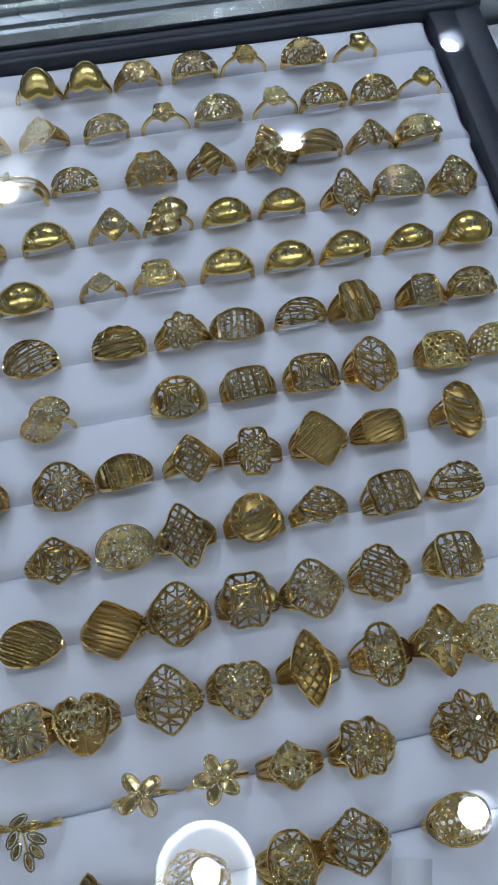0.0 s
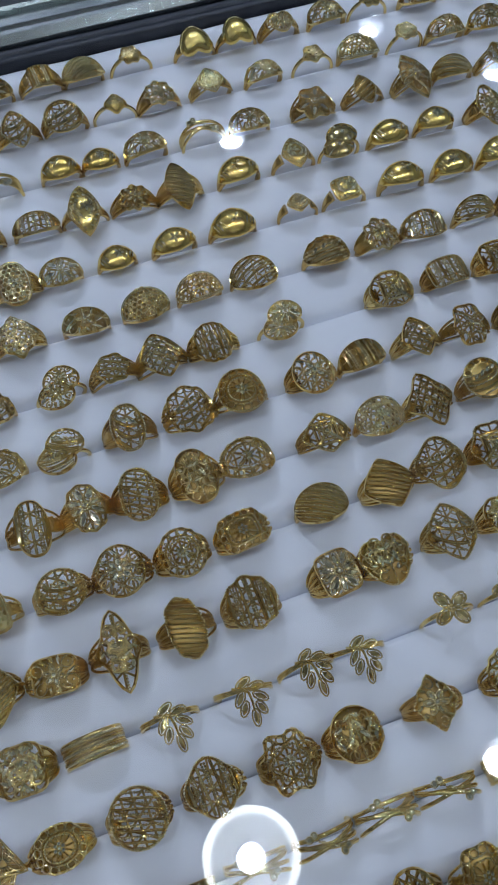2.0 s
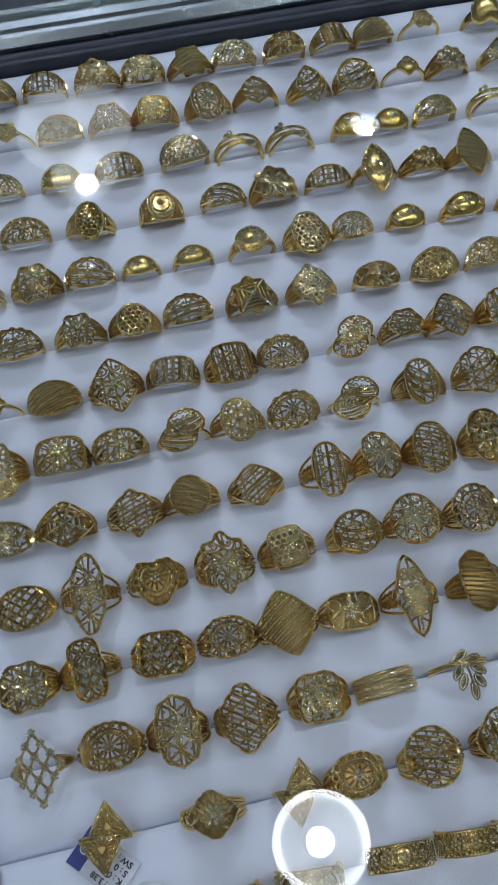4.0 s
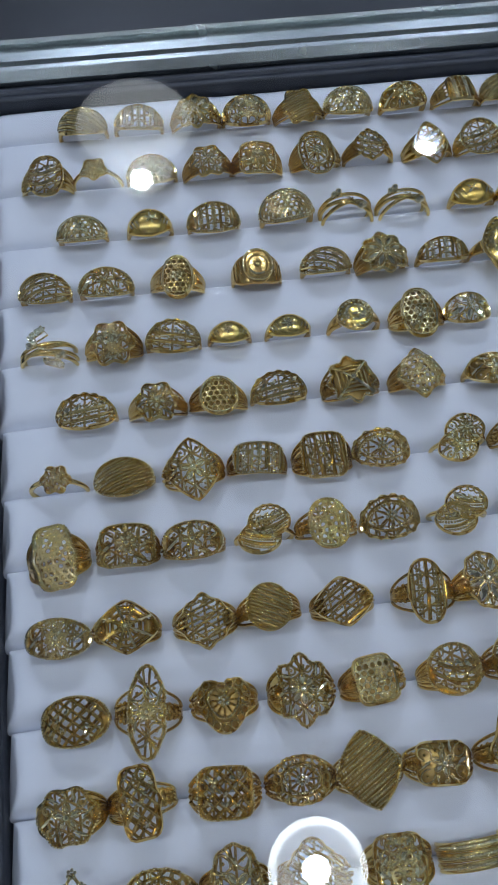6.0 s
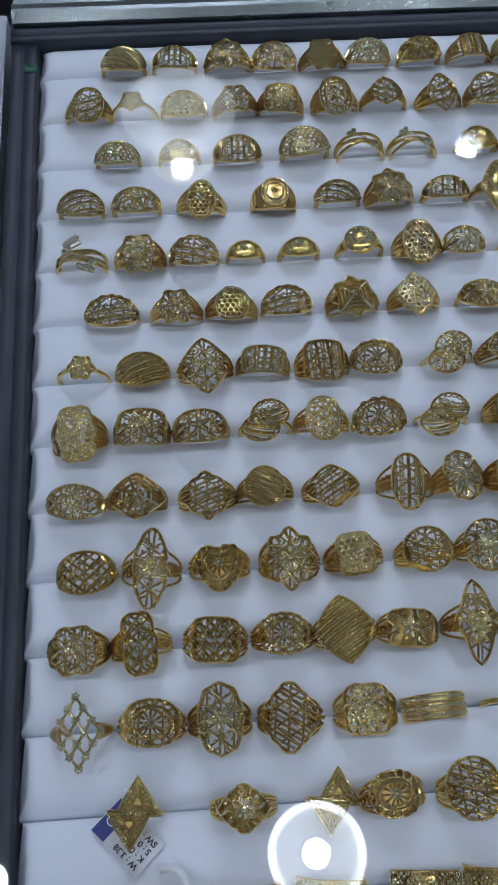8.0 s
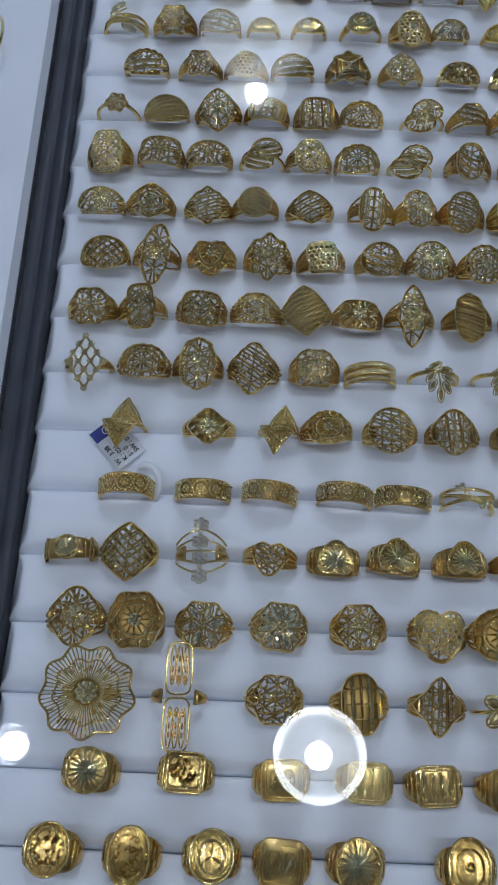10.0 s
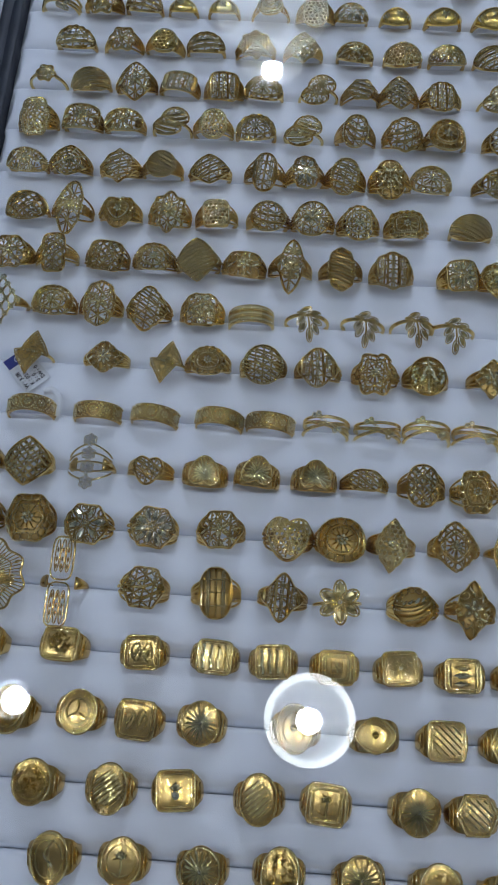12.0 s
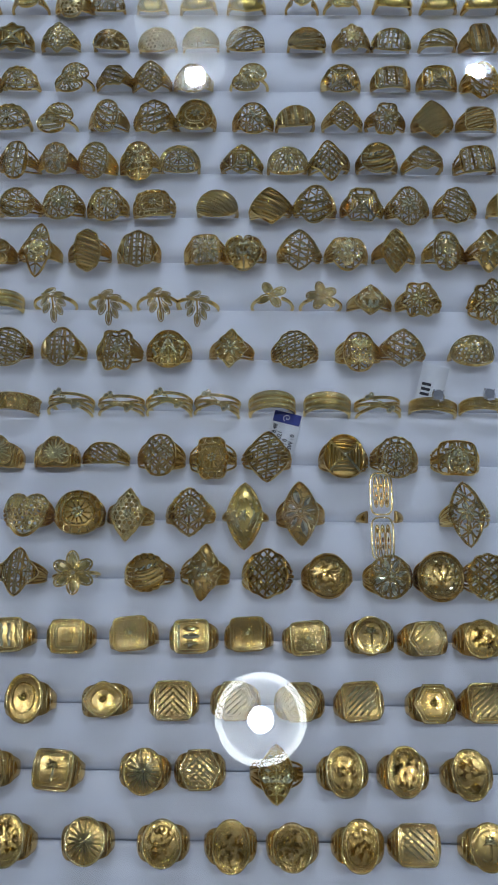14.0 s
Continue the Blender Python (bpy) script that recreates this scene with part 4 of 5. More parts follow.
        for o0, o1 in ((-3.6, 1.2), (1.6, -3.4) if fill != "f" else (2.6, -0.6), (-1.2, 0.6), (2.8, 2.4)):
            arch(frame_m, RING_R - 0.4 + rng.uniform(-0.2, 0.3), o0, o1, 0.72)
        part("shank", frame_m, GOLD, ring)
        head = Head(rng, 6, 4, 2, 10.5)
        for u, v in ((-5.2, 2.6), (-3.4, 3.4), (5.2, -2.4), (3.6, -3.6)):
            bead(cuts, head.put(u, v, 0.7), 1.35 * MM, 8)
        for i in range(12):
            u = -4 + i * 0.72
            head.leaf(cuts, u, -0.55 * u + rng.uniform(-0.4, 0.4), rng.uniform(0, 3), 1.3, 0.7, 0.4, 0.4)
        if fill == "f":
            for u, v in ((-4.5, 6.0), (-2.5, 7.0), (-0.5, 8.0), (0, -4.5), (2.2, -5.5), (4.0, -6.2)):
                head.floret(wires, cuts, u, v, 1.7, 5, True)
            tube(wires, [head.put(u, v, 0) for u, v in ((-5, 5), (0.5, 7.2), (1.5, 5.5), (-4, 3.2), (-5, 5))], 0.35 * MM)
            tube(wires, [head.put(u, v, 0) for u, v in ((-1, -3), (5, -5.2), (4, -7), (-1, -5), (-1, -3))], 0.35 * MM)
        label = "slim open yellow gold bypass ring with round bead ends"
    elif form == "V":
        shank("thin", ring, GOLD)
        for sgn in (1, -1):
            head = Head(rng, 7.4, 5.2, 1.8, 11.5, arch=0.02, dv=sgn * 2.6, lift=0.3 * sgn)
            shift = np.array((sgn * 1.8 * MM, 0, -0.15 * MM))
            inner, innerc, rim = Mesh(), Mesh(), Mesh()
            ridge(rim, head, ringed(head, 0.985, 32), 0.5, -0.2, 0.5, True)
            pattern(head, {"s": "t", "w": "r", "p": "x"}.get(fill, fill), inner, innerc, rng)
            for src, dst in ((inner, wires), (innerc, cuts), (rim, frame_m)):
                base = dst.count
                for v in src.v:
                    dst.v.append(v + shift)
                    dst.count += len(v)
                dst.f += [tuple(base + i for i in q) for q in src.f]
                dst.smooth += src.smooth
            if fill == "p":
                solid = Mesh()
                head.plate(solid, 0.95, 0.1, 0.8, 0.6)
                solid.v = [v + shift for v in solid.v]
                part("head", solid, GOLD, ring)
        part("head_frame", frame_m, GOLD, ring)
        label = "yellow gold crossover ring with two pierced leaf ends"
    elif form == "L":
        for o in (0.5, -0.5):
            arch(frame_m, RING_R - 0.4, o, -o, 0.6)
        part("shank", frame_m, GOLD, ring)
        head = Head(rng, 7, 8, 2, 14, arch=0.03)
        stem = [(-4.5, 1.0), (-1.5, 0.6), (0.6, -1.2), (1.2, -4.0), (1.4, -7.0)]
        ridge(wires, head, stem, 0.4, 0.1, 0.7)
        for u, v, an, le in ((-0.6, 2.0, 0.5, 5.6), (3.2, 0.4, 0.15, 5.6), (-2.4, -2.6, 1.0, 5.6), (4.2, -3.0, -0.5, 5.6), (-1.6, -5.8, 1.15, 5.0), (3.8, -6.4, -0.95, 5.0), (1.5, -9.0, -1.5, 5.6)):
            petal(head, wires, cuts, u, v, an, le, 2.6, 0.3)
        label = "yellow gold ring with a spray of cut leaves"
    elif form == "B":
        shank("thin", ring, GOLD)
        head = Head(rng, 8, 8, 2, 22, arch=-0.004, lift=0.5)
        n = 6 if fill == "6" else rng.choice((4, 5))
        r = 8.6 if fill == "6" else 7.0
        for i in range(n):
            th = i * 2 * math.pi / n + 0.5
            c, s = 0.56 * r * math.cos(th), 0.56 * r * math.sin(th)
            head.circle(frame_m, c, s, 0.44 * r, 0.42, 0.35, 14, squash=0.62, ang=th)
            for k in (-0.22, 0.0, 0.22):
                tube(wires, [head.put(q * r * math.cos(th + k * q), q * r * math.sin(th + k * q), 0.3) for q in (0.15, 0.55, 0.9)], 0.24 * MM, False, 4)
            head.leaf(cuts, c, s, th, 0.8 * r, 0.42 * r, 0.15, 0.45)
        head.floret(wires, cuts, 0, 0, 1.9, 6, True)
        part("petals", frame_m, GOLD, ring)
        label = "yellow gold ring with an open wire flower"
    elif form == "N":
        for i in range(6):
            o = -3.4 + i * 1.36
            arch(frame_m, RING_R - 0.2 + 0.15 * math.sin(i * 2.1), o, o, 0.72)
        part("band", frame_m, GOLD, ring)
        for i in range(26):
            a = radians(20 + 140 * i / 25)
            for o in (-2.6, 0, 2.6):
                bead(cuts, ((RING_R + 0.35) * math.cos(a) * MM, o * MM, (RING_Z + (RING_R + 0.35) * math.sin(a)) * MM), 0.62 * MM, 5)
        label = "broad ridged yellow gold band with beaded rows"
    elif form == "E":
        head = Head(rng, 14, 4, 2, RING_R + 0.1, lift=-0.5, arch=0.01)
        for o in (-3.3, 3.3):
            arch(frame_m, RING_R - 0.1, o, o, 0.55)
        sheet = Head(rng, 15.5, 3.4, 8.0, RING_R + 0.1, lift=-0.5, arch=0.01)
        sheet.plate(frame_m, 1.0, -0.5, 0.1, 0.6, 40)
        part("band", frame_m, GOLD_SIGNET, ring)
        for u in (-11.4, -5.7, 0.0, 5.7, 11.4):
            loop = [(u + 2.7 * math.cos(q * 0.5236), 3.0 * math.sin(q * 0.5236)) for q in range(13)]
            ridge(wires, head, loop, 0.35, 0.0, 0.5)
            rope(cuts, head, loop, 0.55, 0.6)
            head.floret(wires, cuts, u, 0, 1.9, 6, True)
            for v in (-2.6, 2.6):
                grain(cuts, head.put(u + 2.85, v, 0.4), 0.9 * MM, u)
        label = "pierced yellow gold band of beaded round florets"
    elif form == "Z":
        for o in (-2.6, -1.2, 0.2, 1.6):
            arch(frame_m, RING_R - 0.1, o, o, 0.8)
        part("band", frame_m, GOLD, ring)
        head = Head(rng, 10, 4, 2, 10.5)
        for i in range(16):
            head.leaf(cuts, -7.5 + i, -0.8, rng.choice((0.6, -0.6, 1.5)), 1.5, 0.6, 0.35, 0.4)
        stone = Mesh()
        z0 = RING_Z + RING_R + 1.0
        k = 10
        vs = [(0, 2.5 * MM, (z0 - 0.6) * MM)]
        for r, z in ((2.9, 1.6), (2.2, 2.6)):
            vs += [(r * math.cos(q * 2 * math.pi / k) * MM, (2.5 + r * math.sin(q * 2 * math.pi / k)) * MM, (z0 + z) * MM) for q in range(k)]
        stone.add(vs, [(0, 1 + (q + 1) % k, 1 + q) for q in range(k)] + [(1 + q, 1 + (q + 1) % k, 1 + k + (q + 1) % k, 1 + k + q) for q in range(k)] + [tuple(range(1 + k, 1 + 2 * k))], False)
        part("stone", stone, STONE, ring, "brilliant-cut clear stone")
        claws = Mesh()
        for q in range(4):
            th = q * math.pi / 2 + 0.78
            tube(claws, [((2.0 + 0.9 * s) * math.cos(th) * MM, (2.5 + (2.0 + 0.9 * s) * math.sin(th)) * MM, (z0 - 1.6 + 4 * s) * MM) for s in (0, 0.5, 1)], 0.4 * MM)
        part("claws", claws, SILVER, ring, "white metal claws")
        label = "yellow gold ring set with a large clear stone"
    elif form == "Y":
        shank("thin", ring, GOLD)
        for sgn in (1, -1):
            head = Head(rng, 7.4, 6.6, 2.0, 12, form="tri" if sgn > 0 else "tri_down", dv=3.3 * sgn, arch=0.03)
            shift = np.array((1.4 * sgn * MM, 0, -0.1 * MM))
            tube(frame_m, [p + shift for p in head.loop(1.0, 0.1, 48)], 0.48 * MM, True, 5)
            tube(frame_m, [p + shift for p in head.loop(0.72, 0.4, 36)], 0.36 * MM, True, 4)
            fan, facets = Mesh(), Mesh()
            for i in range(18):
                th = i * math.pi / 9
                r = head.rho(th)
                tube(fan, [head.put(q * r * math.cos(th), q * r * math.sin(th), 0.2) + shift for q in (0.2, 0.6, 0.97)], 0.3 * MM, False, 4)
                head.leaf(facets, 0.84 * r * math.cos(th), 0.84 * r * math.sin(th), th, 1.6, 0.9, 0.3, 0.3)
            facets.v = [v + shift for v in facets.v]
            # The recess shade behind the fan is put into this sheet's colour.
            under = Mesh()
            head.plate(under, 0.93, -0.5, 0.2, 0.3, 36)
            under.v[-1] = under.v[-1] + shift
            part("backing", under, GOLD_SHADE, ring)
            part("fan", fan, GOLD_WIRE, ring)
            part("cut_ornament", facets, GOLD_CUT_GLINT, ring)
        part("head_frame", frame_m, GOLD, ring)
        label = "yellow gold crossover ring with two pierced triangular fans"
    elif form == "J":
        shank("plain", ring, GOLD)
        head = Head(rng, 9, 13, 1.2, 22)
        spots = [(i - j, i + j - 3) for i in range(4) for j in range(4)]
        for p, q in spots:
            head.floret(wires, cuts, p * 2.35, q * 3.5, 1.65, 6, True)
            for dp, dq in ((1, 1), (-1, 1)):
                if (p + dp, q + dq) in spots:
                    tube(wires, [head.put(p * 2.35, q * 3.5, 0.0), head.put((p + dp) * 2.35, (q + dq) * 3.5, 0.0)], 0.45 * MM, False, 5)
        label = "yellow gold ring with a diamond of linked florets"
    elif form == "C":
        for o0 in (-8.5, -4.5, 0, 4.5, 8.5):
            head = Head(rng, 10, 10, 2, 11)
            tube(frame_m, [head.put(u, o0 * (1 - abs(u) / 13) ** 0.5, -0.3) for u in np.linspace(-11, 11, 15)], 0.42 * MM, False, 5)
        shank("plain", ring, GOLD)
        part("head_frame", frame_m, GOLD_WIRE, ring, "pale gold twisted wires")
        head = Head(rng, 4, 12, 2, 30, lift=0.4, arch=0.004)
        stones, facet = Mesh(), False
        for v in (-9.3, -3.1, 3.1, 9.3):
            for i in range(6):
                th = i * math.pi / 3 + 0.5
                bead(stones, head.put(1.9 * math.cos(th), v + 1.9 * math.sin(th), 0.6), 0.8 * MM, 5)
                head.circle(wires, 1.9 * math.cos(th), v + 1.9 * math.sin(th), 1.05, 0.2, 0.4, 8)
            bead(stones, head.put(0, v, 0.9), 1.0 * MM, 6)
        stones.smooth = [facet] * len(stones.f)
        part("crystals", stones, STONE, ring, "clear round crystals")
        label = "gold ring with a column of clear crystal florets"
    elif form == "G":
        shank("plain", ring, GOLD)
        head = Head(rng, 15.5, 14.5, 2.0, 26, 9, 0.07, arch=0.0, lift=1.0)
        tube(frame_m, head.loop(1.0, 1.6, 72), 0.5 * MM, True, 5)
        tube(frame_m, head.loop(0.72, 0.8, 60), 0.3 * MM, True, 4)
        part("head_frame", frame_m, GOLD, ring)
        for i in range(64):
            th = i * 2 * math.pi / 64
            r = head.rho(th)
            tube(wires, [head.put(q * r * math.cos(th), q * r * math.sin(th), 0.3 + 1.4 * q * q) for q in (0.1, 0.4, 0.7, 1.0)], 0.22 * MM, False, 4)
            if i % 2:
                q = rng.uniform(0.45, 0.9)
                head.leaf(cuts, q * r * math.cos(th), q * r * math.sin(th), th, 3.4, 1.2, 0.8, 0.5)
        head.floret(wires, cuts, 0, 0, 4.2, 9, True)
        label = "very large round yellow gold ring like a dandelion head"
    elif form == "P":
        shank("plain", ring, GOLD)
        for sgn in (1, -1):
            head = Head(rng, 4.4, 8.6, 4.5, 20, arch=0.0, dv=sgn * 9.2)
            tube(frame_m, head.loop(1.0, 0.0, 40), 0.4 * MM, True, 5)
            for k in (-2.2, 0.0, 2.2):
                head.circle(wires, k, sgn * 1.0, 6.6, 0.28, 0.1, 16, squash=0.14, ang=math.pi / 2)
                for q in (-3.4, -0.5, 3.2):
                    head.leaf(cuts, k, q, 1.57, 2.6, 0.9, 0.2, 0.4)
        part("head_frame", frame_m, GOLD, ring)
        label = "long open yellow gold ring with two tall pierced plumes"
    if form in "BL":
        cut_mat = GOLD
    elif form == "P":
        wire_mat = cut_mat = GOLD_SIGNET
    if wires.count:
        part("filigree", wires, wire_mat, ring)
    if cuts.count:
        part("cut_ornament", cuts, cut_mat, ring)
    # what is worked into the face moves with the face
    face = next((o for o in ring.children if o.name.split(".")[0] in ("head", "head_frame", "petals")), None)
    for o in ring.children if face else ():
        if o != face and o.name.split(".")[0] in ("filigree", "cut_ornament", "backing", "gallery", "border", "fan", "crystals"):
            o.parent = face
    if scale:
        ring.scale = (float(scale),) * 3
    tagged(ring, label)
    return ring


def ring_row(row, text):
    """One slit of the tray: each word is a ring's place along it in millimetres and its design."""
    for i, word in enumerate(text.split()):
        digits = "".join(c for k, c in enumerate(word) if (c.isdigit() or c == "-") and all(d.isdigit() or d == "-" for d in word[:k]))
        gold_ring(float(digits), row, word[len(digits):], row * 100 + i)


ring_row(1, "36Dg 58Dv 81Fr 101Dw 122Fg 142Dn 165Df 187Qv:5,5.5 206Dg*0.95 228fr 258Hp 278Hp 299Hr:5,5.5 323Df 344fc 370Dw 393fp")
ring_row(2, "21Ot 40fr 61Dw 83Ff:6.5,6.5 102Qw:6.5,6.5 125Oc 146Kt:7,7 170Mt:6,9 191Rt 213fp 233Ff:5.5,5.5 257Kw:5,6.5 282Df*0.95 306ff 328Dn 352fw 372Df 394Df 414fp")
ring_row(3, "33Dn*0.95 58Dp*0.9 82Dv 110Dn*1.05 133T 155T 182Dp*0.9 199Dp*0.85 219Df 245T 266Df*0.95 296Fr 320Ms:4.5,7 344Mf 364Ds 386Mv:4.5,6 406Dw")
ring_row(4, "18Ds*0.95 40Df 66On:5,8.5 95So8*0.95 121Ds*0.95 142Fr 165Dv 185Mp 206Ff:6,5 226Mg 252Dp 277Kp:5.5,7 298Vp 321Dp 343Dp*0.95 369Mf:5.5,10 390Dw*1.05 413Kw")
ring_row(5, "18Tf 41Fw 62Dt 82Dp*0.8 103Dp*0.85 127Rp:6,5.5 150On 168Dr*0.9 191Dp*0.85 215Dp 240Dp*1.05 269Kp:5,4.5*0.9 290Qp:5,5 316Dp*1.05 340Dp 362Dp*1.05 387Dp 410Dp*1.05")
ring_row(6, "30Dt*1.05 54Ff:6.5,6.5 75Rn:6.5,6.5 96Dt 121Fx 145Kn 171Df*0.95 195Dn 217Dn*0.95 240Ds 271Dt 294Ff:6,6.5 314Dv 338Ds 359Ov:6,8.5 385Qs:4.5,6 404Dr")
ring_row(7, "19ff 41Dg 64Kf 85Qv:8,5 107Qv:7,7 127Dc 154Vf 175Rs:6,5.5 193Kl 214Ov:7,7.5 242Vw 288Rx 313Qv:7.5,5.5 336Qx 358Ot 385Qn 404Dn")
ring_row(8, "18On:6.2,10 40Qf:8.5,6.3 61Of:9.5,5.5 84Vs 104On:6,7.5 125Dc 148Vs 173Ot:5.5,8.5 196Rt 216Rc 244Rf 265Dv 288Ml:6,9 309Of:5.5,8 332Kg 354Qs:6.5,5.5 383Ot:6,10")
ring_row(9, "17Df 38Kx:10.5,7.5 62Ks:9.5,7.6 82Rg:6.5,6.8 105Ks:10,7 131Ov:5.5,9.3 150Or:6,8.5 169Os 190Ow 209Dc 239Kx:8.5,7 261Dn 281Kl 304Rt 326Kt:7.5,6.5 351Qv 373Dt")
ring_row(10, "21Dl 42Of:5,12 65Hc 88Ff:7.5,9 110Qn:6,6.5 134Rt:8,7 155Rf 176Rc 198Qc:8,6 228Dg 253Ks 274Rt 296Rx 317Rf 340Os:6.5,8.5 365Qv:6.5,7")
ring_row(11, "18Rf:8,7 38Ol:5.6,9.8 62Ql:7.5,6.5 84Oc:8,6 104Kg 125Qf:7.5,5.5 146Mw 169Os:5.5,9.5 192Rv 223Qr:6.5,7 241Hw 266Kt 288Hw 310Ml 333Ow:5.5,9 353Kf 368Rn")
ring_row(12, "19J 41Oc:9,6.5 62Of:6.5,10 84Ks 108Qw:7,7 130N 155L 180L 202L 220L 254B 276B 298Kw:6,7 320Ff 353Ff:9,9")
ring_row(13, "35Y*0.9 68Kf:7.5,6.5 95Y*0.85 113Oc:7.5,6 137Rs 161Rv 186Fc 208Rw 236Kf:6.5,8 264Rs 292Ow 311Kt 342Dn")
ring_row(14, "38E 67E 92E 120E 142E 166T 188T 209T 230T 254N 278N 300T 324Z 346Z")
ring_row(15, "20Ss 42Kl 68C 93Hs:5.5,5 116Sb 138Sb 162Sb 183Os:6.5,4.5 207Ol:6.5,8.5 229Oc:6.5,8.5 252Ks 284Rx 306Rc 332Qw")
ring_row(16, "25Rf 46Rc 70Xr 97Xr 125Xf 153Hn 174Rc 195Kn:6.5,10 220Kc 243Mp 266Mr 299P 334Mf")
ring_row(17, "32G 63P 96Xt:9,8.5 125Ov:6.5,9.5 152Kv:8,8.5 174B6 204Rt:8,7 227Mf:6.5,10.5 252Rl:8.5,9 276Ro 301Rr:8,8 322Ro 341Rl")
ring_row(18, "35Sr0 67Sq3 99Sq9 127Sq7 150Sq7 174Sq6 199Sqe 223Sqd 245Sqe 268Sqe 293Sr5 314Sx1 336Sr3")
ring_row(19, "25Sr3 51So3 77Sry 100Sq9 124Sr0 160So8 190Sm8 216Sq2 240Sx1 265Sx2 288Sq1 316Sx8 336Sq1")
ring_row(20, "26Sx1 64Sr3 92So1 117Sqh 148So1 173Sq5 206Sr0 227Sx2 256Mw:6.5,10 281So3 304So3 328So3")
ring_row(21, "34Sr5 74Soz 100Sr5 129Sr0 157So3 186Sr0 214Sr3 239So3 262Sr3 286So3 307Sq2 333Sr5")
ring_row(22, "147Sr3 185Sq2 222Sr0 250So4 278Sq1")


# ---------------------------------------------------------------- price tags
def price_tag(corner, turn, width, height, lines, tip=0):
    """A card price tag lying on the pad: print along its length, a blue block at its far end."""
    tag = tagged(thing("price_tag", (corner[0] * MM, corner[1] * MM, TOP + 2.2 * MM), (0, -tip, turn)), "small white card price tag with dark print", "price tag", "price tags")
    n, v, f = 8, [], []
    for t in (0.0, -0.25):
        for i in range(n + 1):
            curl = 0.5 * (i / n - 0.5) ** 2
            v += [(width * i / n * MM, 0, (curl + t) * MM), (width * i / n * MM, height * MM, (curl + 0.3 + t) * MM)]
    k = 2 * (n + 1)
    for i in range(n):
        f += [(2 * i, 2 * i + 2, 2 * i + 3, 2 * i + 1), (k + 2 * i, k + 2 * i + 1, k + 2 * i + 3, k + 2 * i + 2)]
        f += [(2 * i, k + 2 * i, k + 2 * i + 2, 2 * i + 2), (2 * i + 1, 2 * i + 3, k + 2 * i + 3, k + 2 * i + 1)]
    part("card", Mesh().add(v, f), PAPER, tag)
    if lines:
        m = Mesh()
        slab(m, (width - 5.2) * MM, (width - 0.2) * MM, 0.3 * MM, (height - 0.3) * MM, 0.2 * MM, 0.46 * MM)
        part("blue_mark", m, BLUE, tag, "dark blue printed block")
        m = Mesh()
        swirl = [((width - 2.7 + 0.2 * q * math.cos(q)) * MM, (height / 2 + 0.2 * q * math.sin(q)) * MM, 0.5 * MM) for q in np.arange(0.5, 9.5, 0.5)]
        tube(m, swirl, 0.2 * MM, False, 4)
        part("mark_shape", m, PAPER, tag, "pale curl in the blue block")
    else:
        m = Mesh()
        for i in range(3):
            slab(m, (4 + 2.2 * i) * MM, (5.2 + 2.2 * i) * MM, (height - 5.5) * MM, (height - 1.5) * MM, 0.2 * MM, 0.5 * MM)
        part("print", m, INK, tag, "black printed bars")
    for i, text in enumerate(lines):
        c = bpy.data.curves.new("print", "FONT")
        c.body, c.size, c.extrude, c.offset = text, 2.6 * MM, 0.02 * MM, 0.06 * MM
        c.materials.append(INK)
        ob = new("print", c)
        ob.parent = tag
        ob.matrix_basis = pose(1.6 * MM, (height - 2.9 - 2.75 * i) * MM, 0.52 * MM)
    return tag


def tag_loop(x, y, r):
    """The paper strip of a tag, wound round one side of a band."""
    loop = tagged(thing("tag_loop", (x * MM, y * MM, TOP)), "white paper loop of a price tag round a ring", "tag loop", "price tags")
    v, f, n = [], [], 20
    for t in (0.0, -0.25):
        for i in range(n + 1):
            a = radians(110 - 175 * i / n)
            z = 2.0 + 4.5 * math.sin(i / n * math.pi) - 3.5 * (i / n) ** 2
            for q in (r - 1.15, r + 1.15):
                v.append((q * math.cos(a) * MM, 1.15 * q * math.sin(a) * MM, (z + t) * MM))
    k = 2 * (n + 1)
    for i in range(n):
        f += [(2 * i, 2 * i + 1, 2 * i + 3, 2 * i + 2), (k + 2 * i, k + 2 * i + 2, k + 2 * i + 3, k + 2 * i + 1)]
        f += [(2 * i, 2 * i + 2, k + 2 * i + 2, k + 2 * i), (2 * i + 1, k + 2 * i + 1, k + 2 * i + 3, 2 * i + 3)]
    part("paper", Mesh().add(v, f), PAPER, loop)


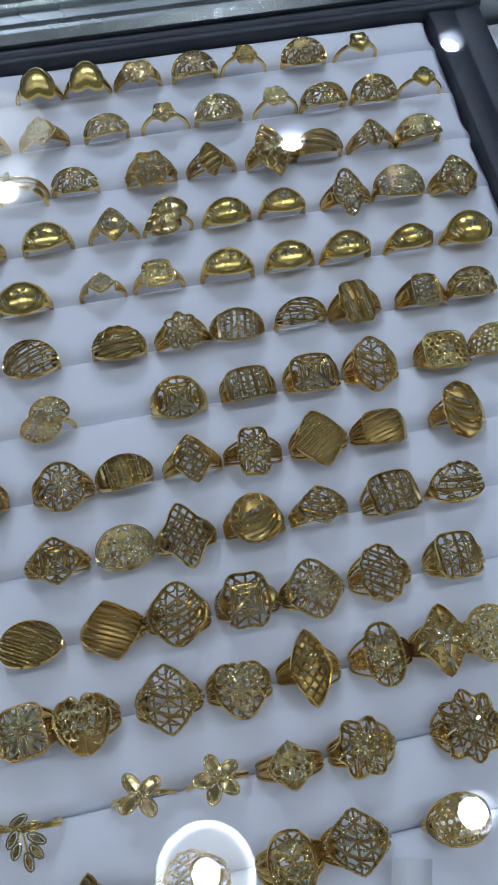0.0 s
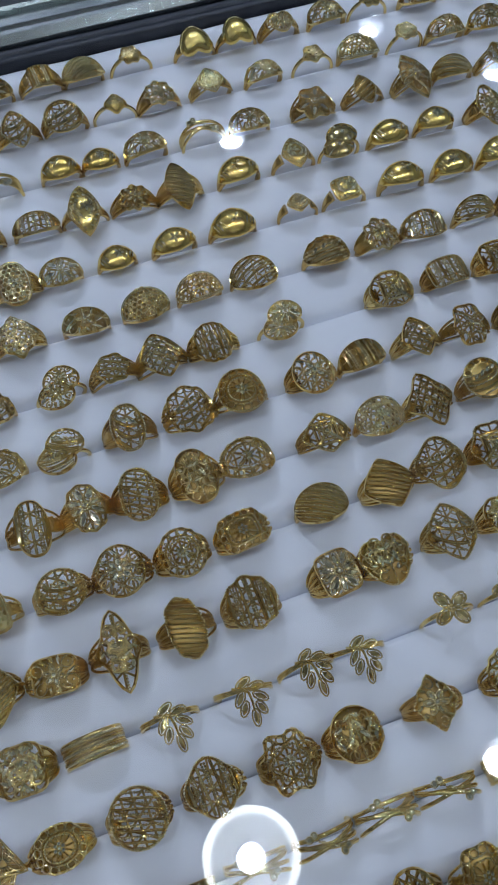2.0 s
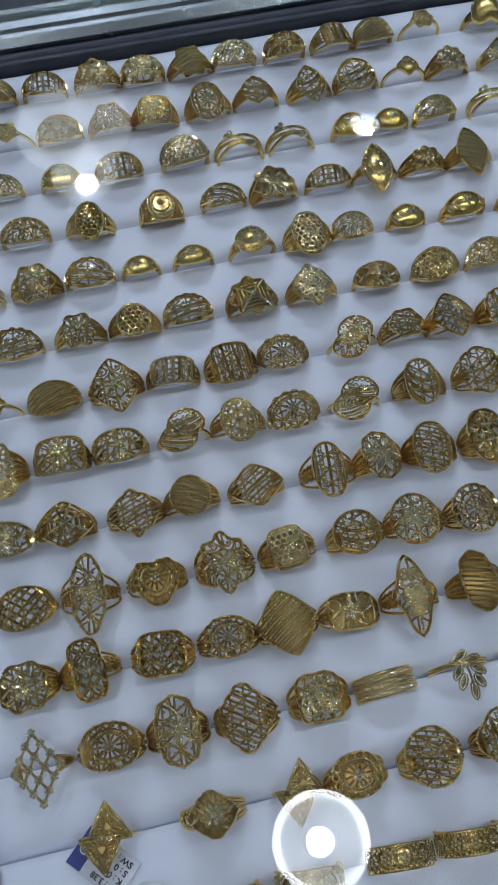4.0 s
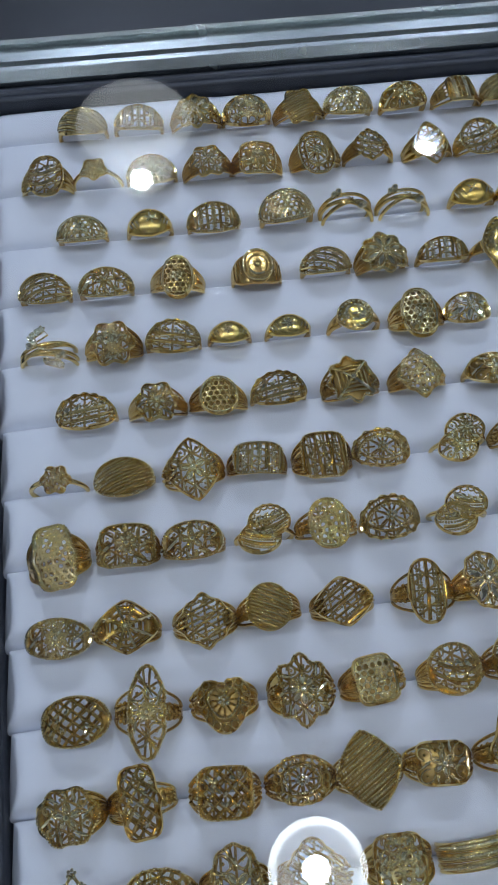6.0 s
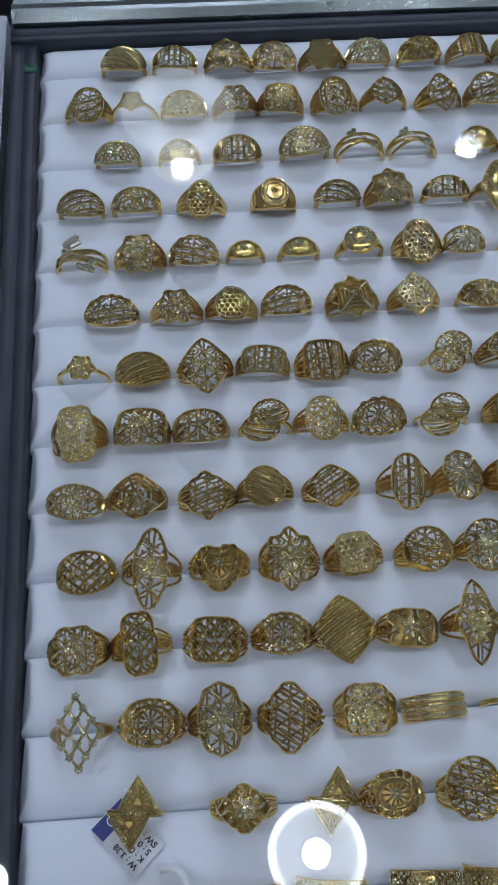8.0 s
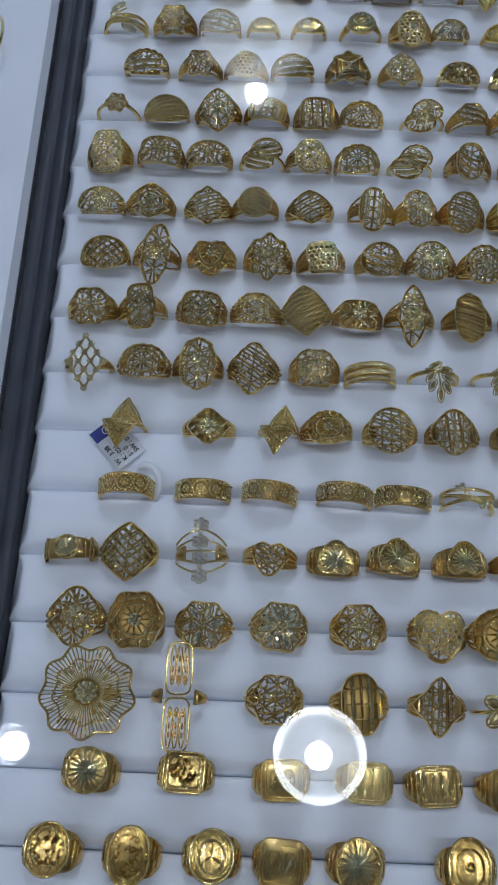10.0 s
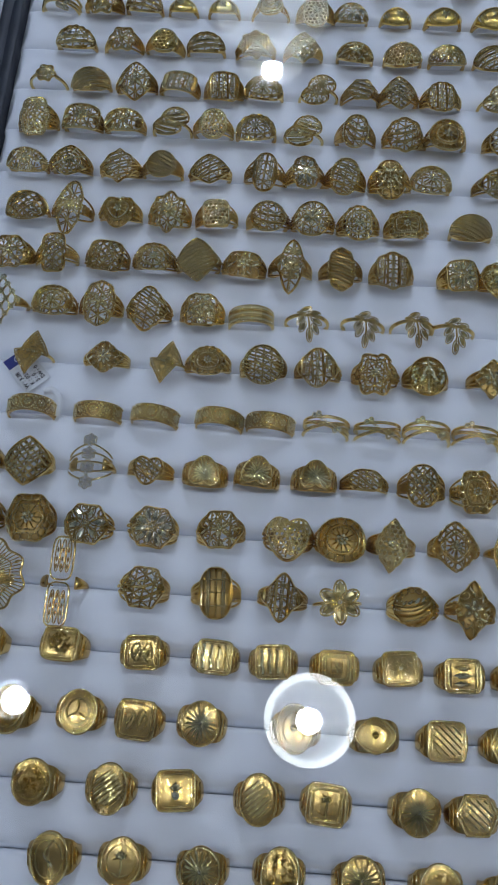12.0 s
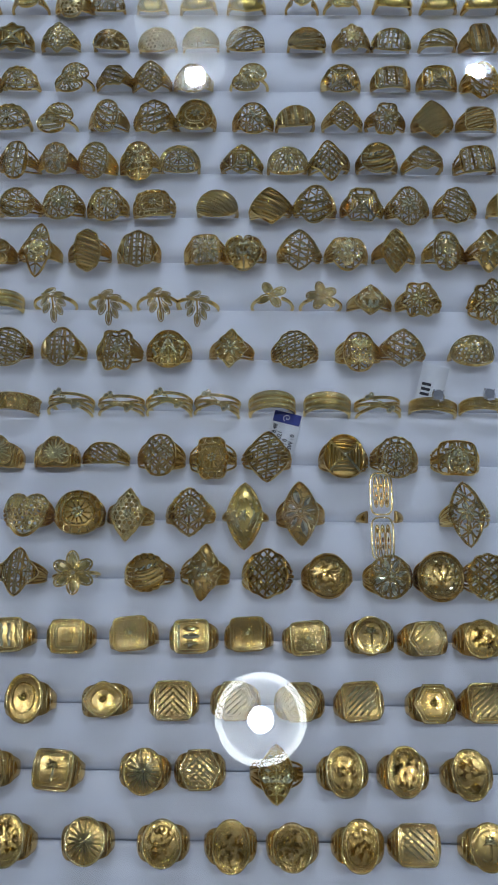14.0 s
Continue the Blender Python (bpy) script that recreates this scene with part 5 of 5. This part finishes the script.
LINES = ("K : 021", "S : 0", "SW : 0")
price_tag((44.0, -334.0), 133, 19.2, 12.8, ["W : 3.38", *LINES])
price_tag((262.8, -372.0), 76, 18.4, 12.4, ["W : 18.48", *LINES])
price_tag((327.0, -350.0), 76, 18.0, 11.5, [], 20)
tag_loop(44.0, -348.0, 6.5)


# ---------------------------------------------------------------- rings on the pad beside the tray
def slim_ring(x, y, turn):
    ring = tagged(thing("slim_ring", (x * MM, y * MM, TOP - 12 * MM), (8, 0, turn)), "slim pale gold ring standing on a white pad", "ring", "rings beside the tray")
    m = Mesh()
    pts = [(9.5 * math.cos(q * math.pi / 18) * MM, 0, (9.9 + 9.5 * math.sin(q * math.pi / 18)) * MM) for q in range(36)]
    tube(m, pts, 0.75 * MM, True, 6, (0, 1, 0.01))
    part("band", m, GOLD_WIRE, ring)
    m = Mesh()
    for i in range(9):
        a = radians(50 + 10 * i)
        bead(m, (10.2 * math.cos(a) * MM, 0, (9.9 + 10.2 * math.sin(a)) * MM), 0.9 * MM)
    part("beads", m, SILVER, ring)


for place in ((-46, -128, 70), (-42, -168, 80), (-40, -195, 60)):
    slim_ring(*place)


# ---------------------------------------------------------------- a scrap of green card by the tray's back corner
def green_scrap():
    m = Mesh()
    n, v = 6, []
    for t in (0.0, -0.4):
        for i in range(n + 1):
            x = (-3.4 + 5.6 * i / n) * MM
            v += [(x, -1.7 * MM, (0.5 * math.sin(i) + t) * MM), (x, (1.4 + 0.4 * math.cos(i)) * MM, (0.6 + 0.5 * math.sin(i + 1) + t) * MM)]
    k = 2 * (n + 1)
    f = []
    for i in range(n):
        f += [(2 * i, 2 * i + 2, 2 * i + 3, 2 * i + 1), (k + 2 * i, k + 2 * i + 1, k + 2 * i + 3, k + 2 * i + 2)]
        f += [(2 * i, k + 2 * i, k + 2 * i + 2, 2 * i + 2), (2 * i + 1, 2 * i + 3, k + 2 * i + 3, k + 2 * i + 1)]
    f += [(0, 1, k + 1, k), (2 * n, k + 2 * n, k + 2 * n + 1, 2 * n + 1)]
    m.add(v, f)
    scrap = part("card_scrap", m, GREEN)
    scrap.location = (-0.0035, -0.0225, TOP + 2.6 * MM)
    tagged(scrap, "small scrap of dark green card on the tray rim", "card scrap")


green_scrap()
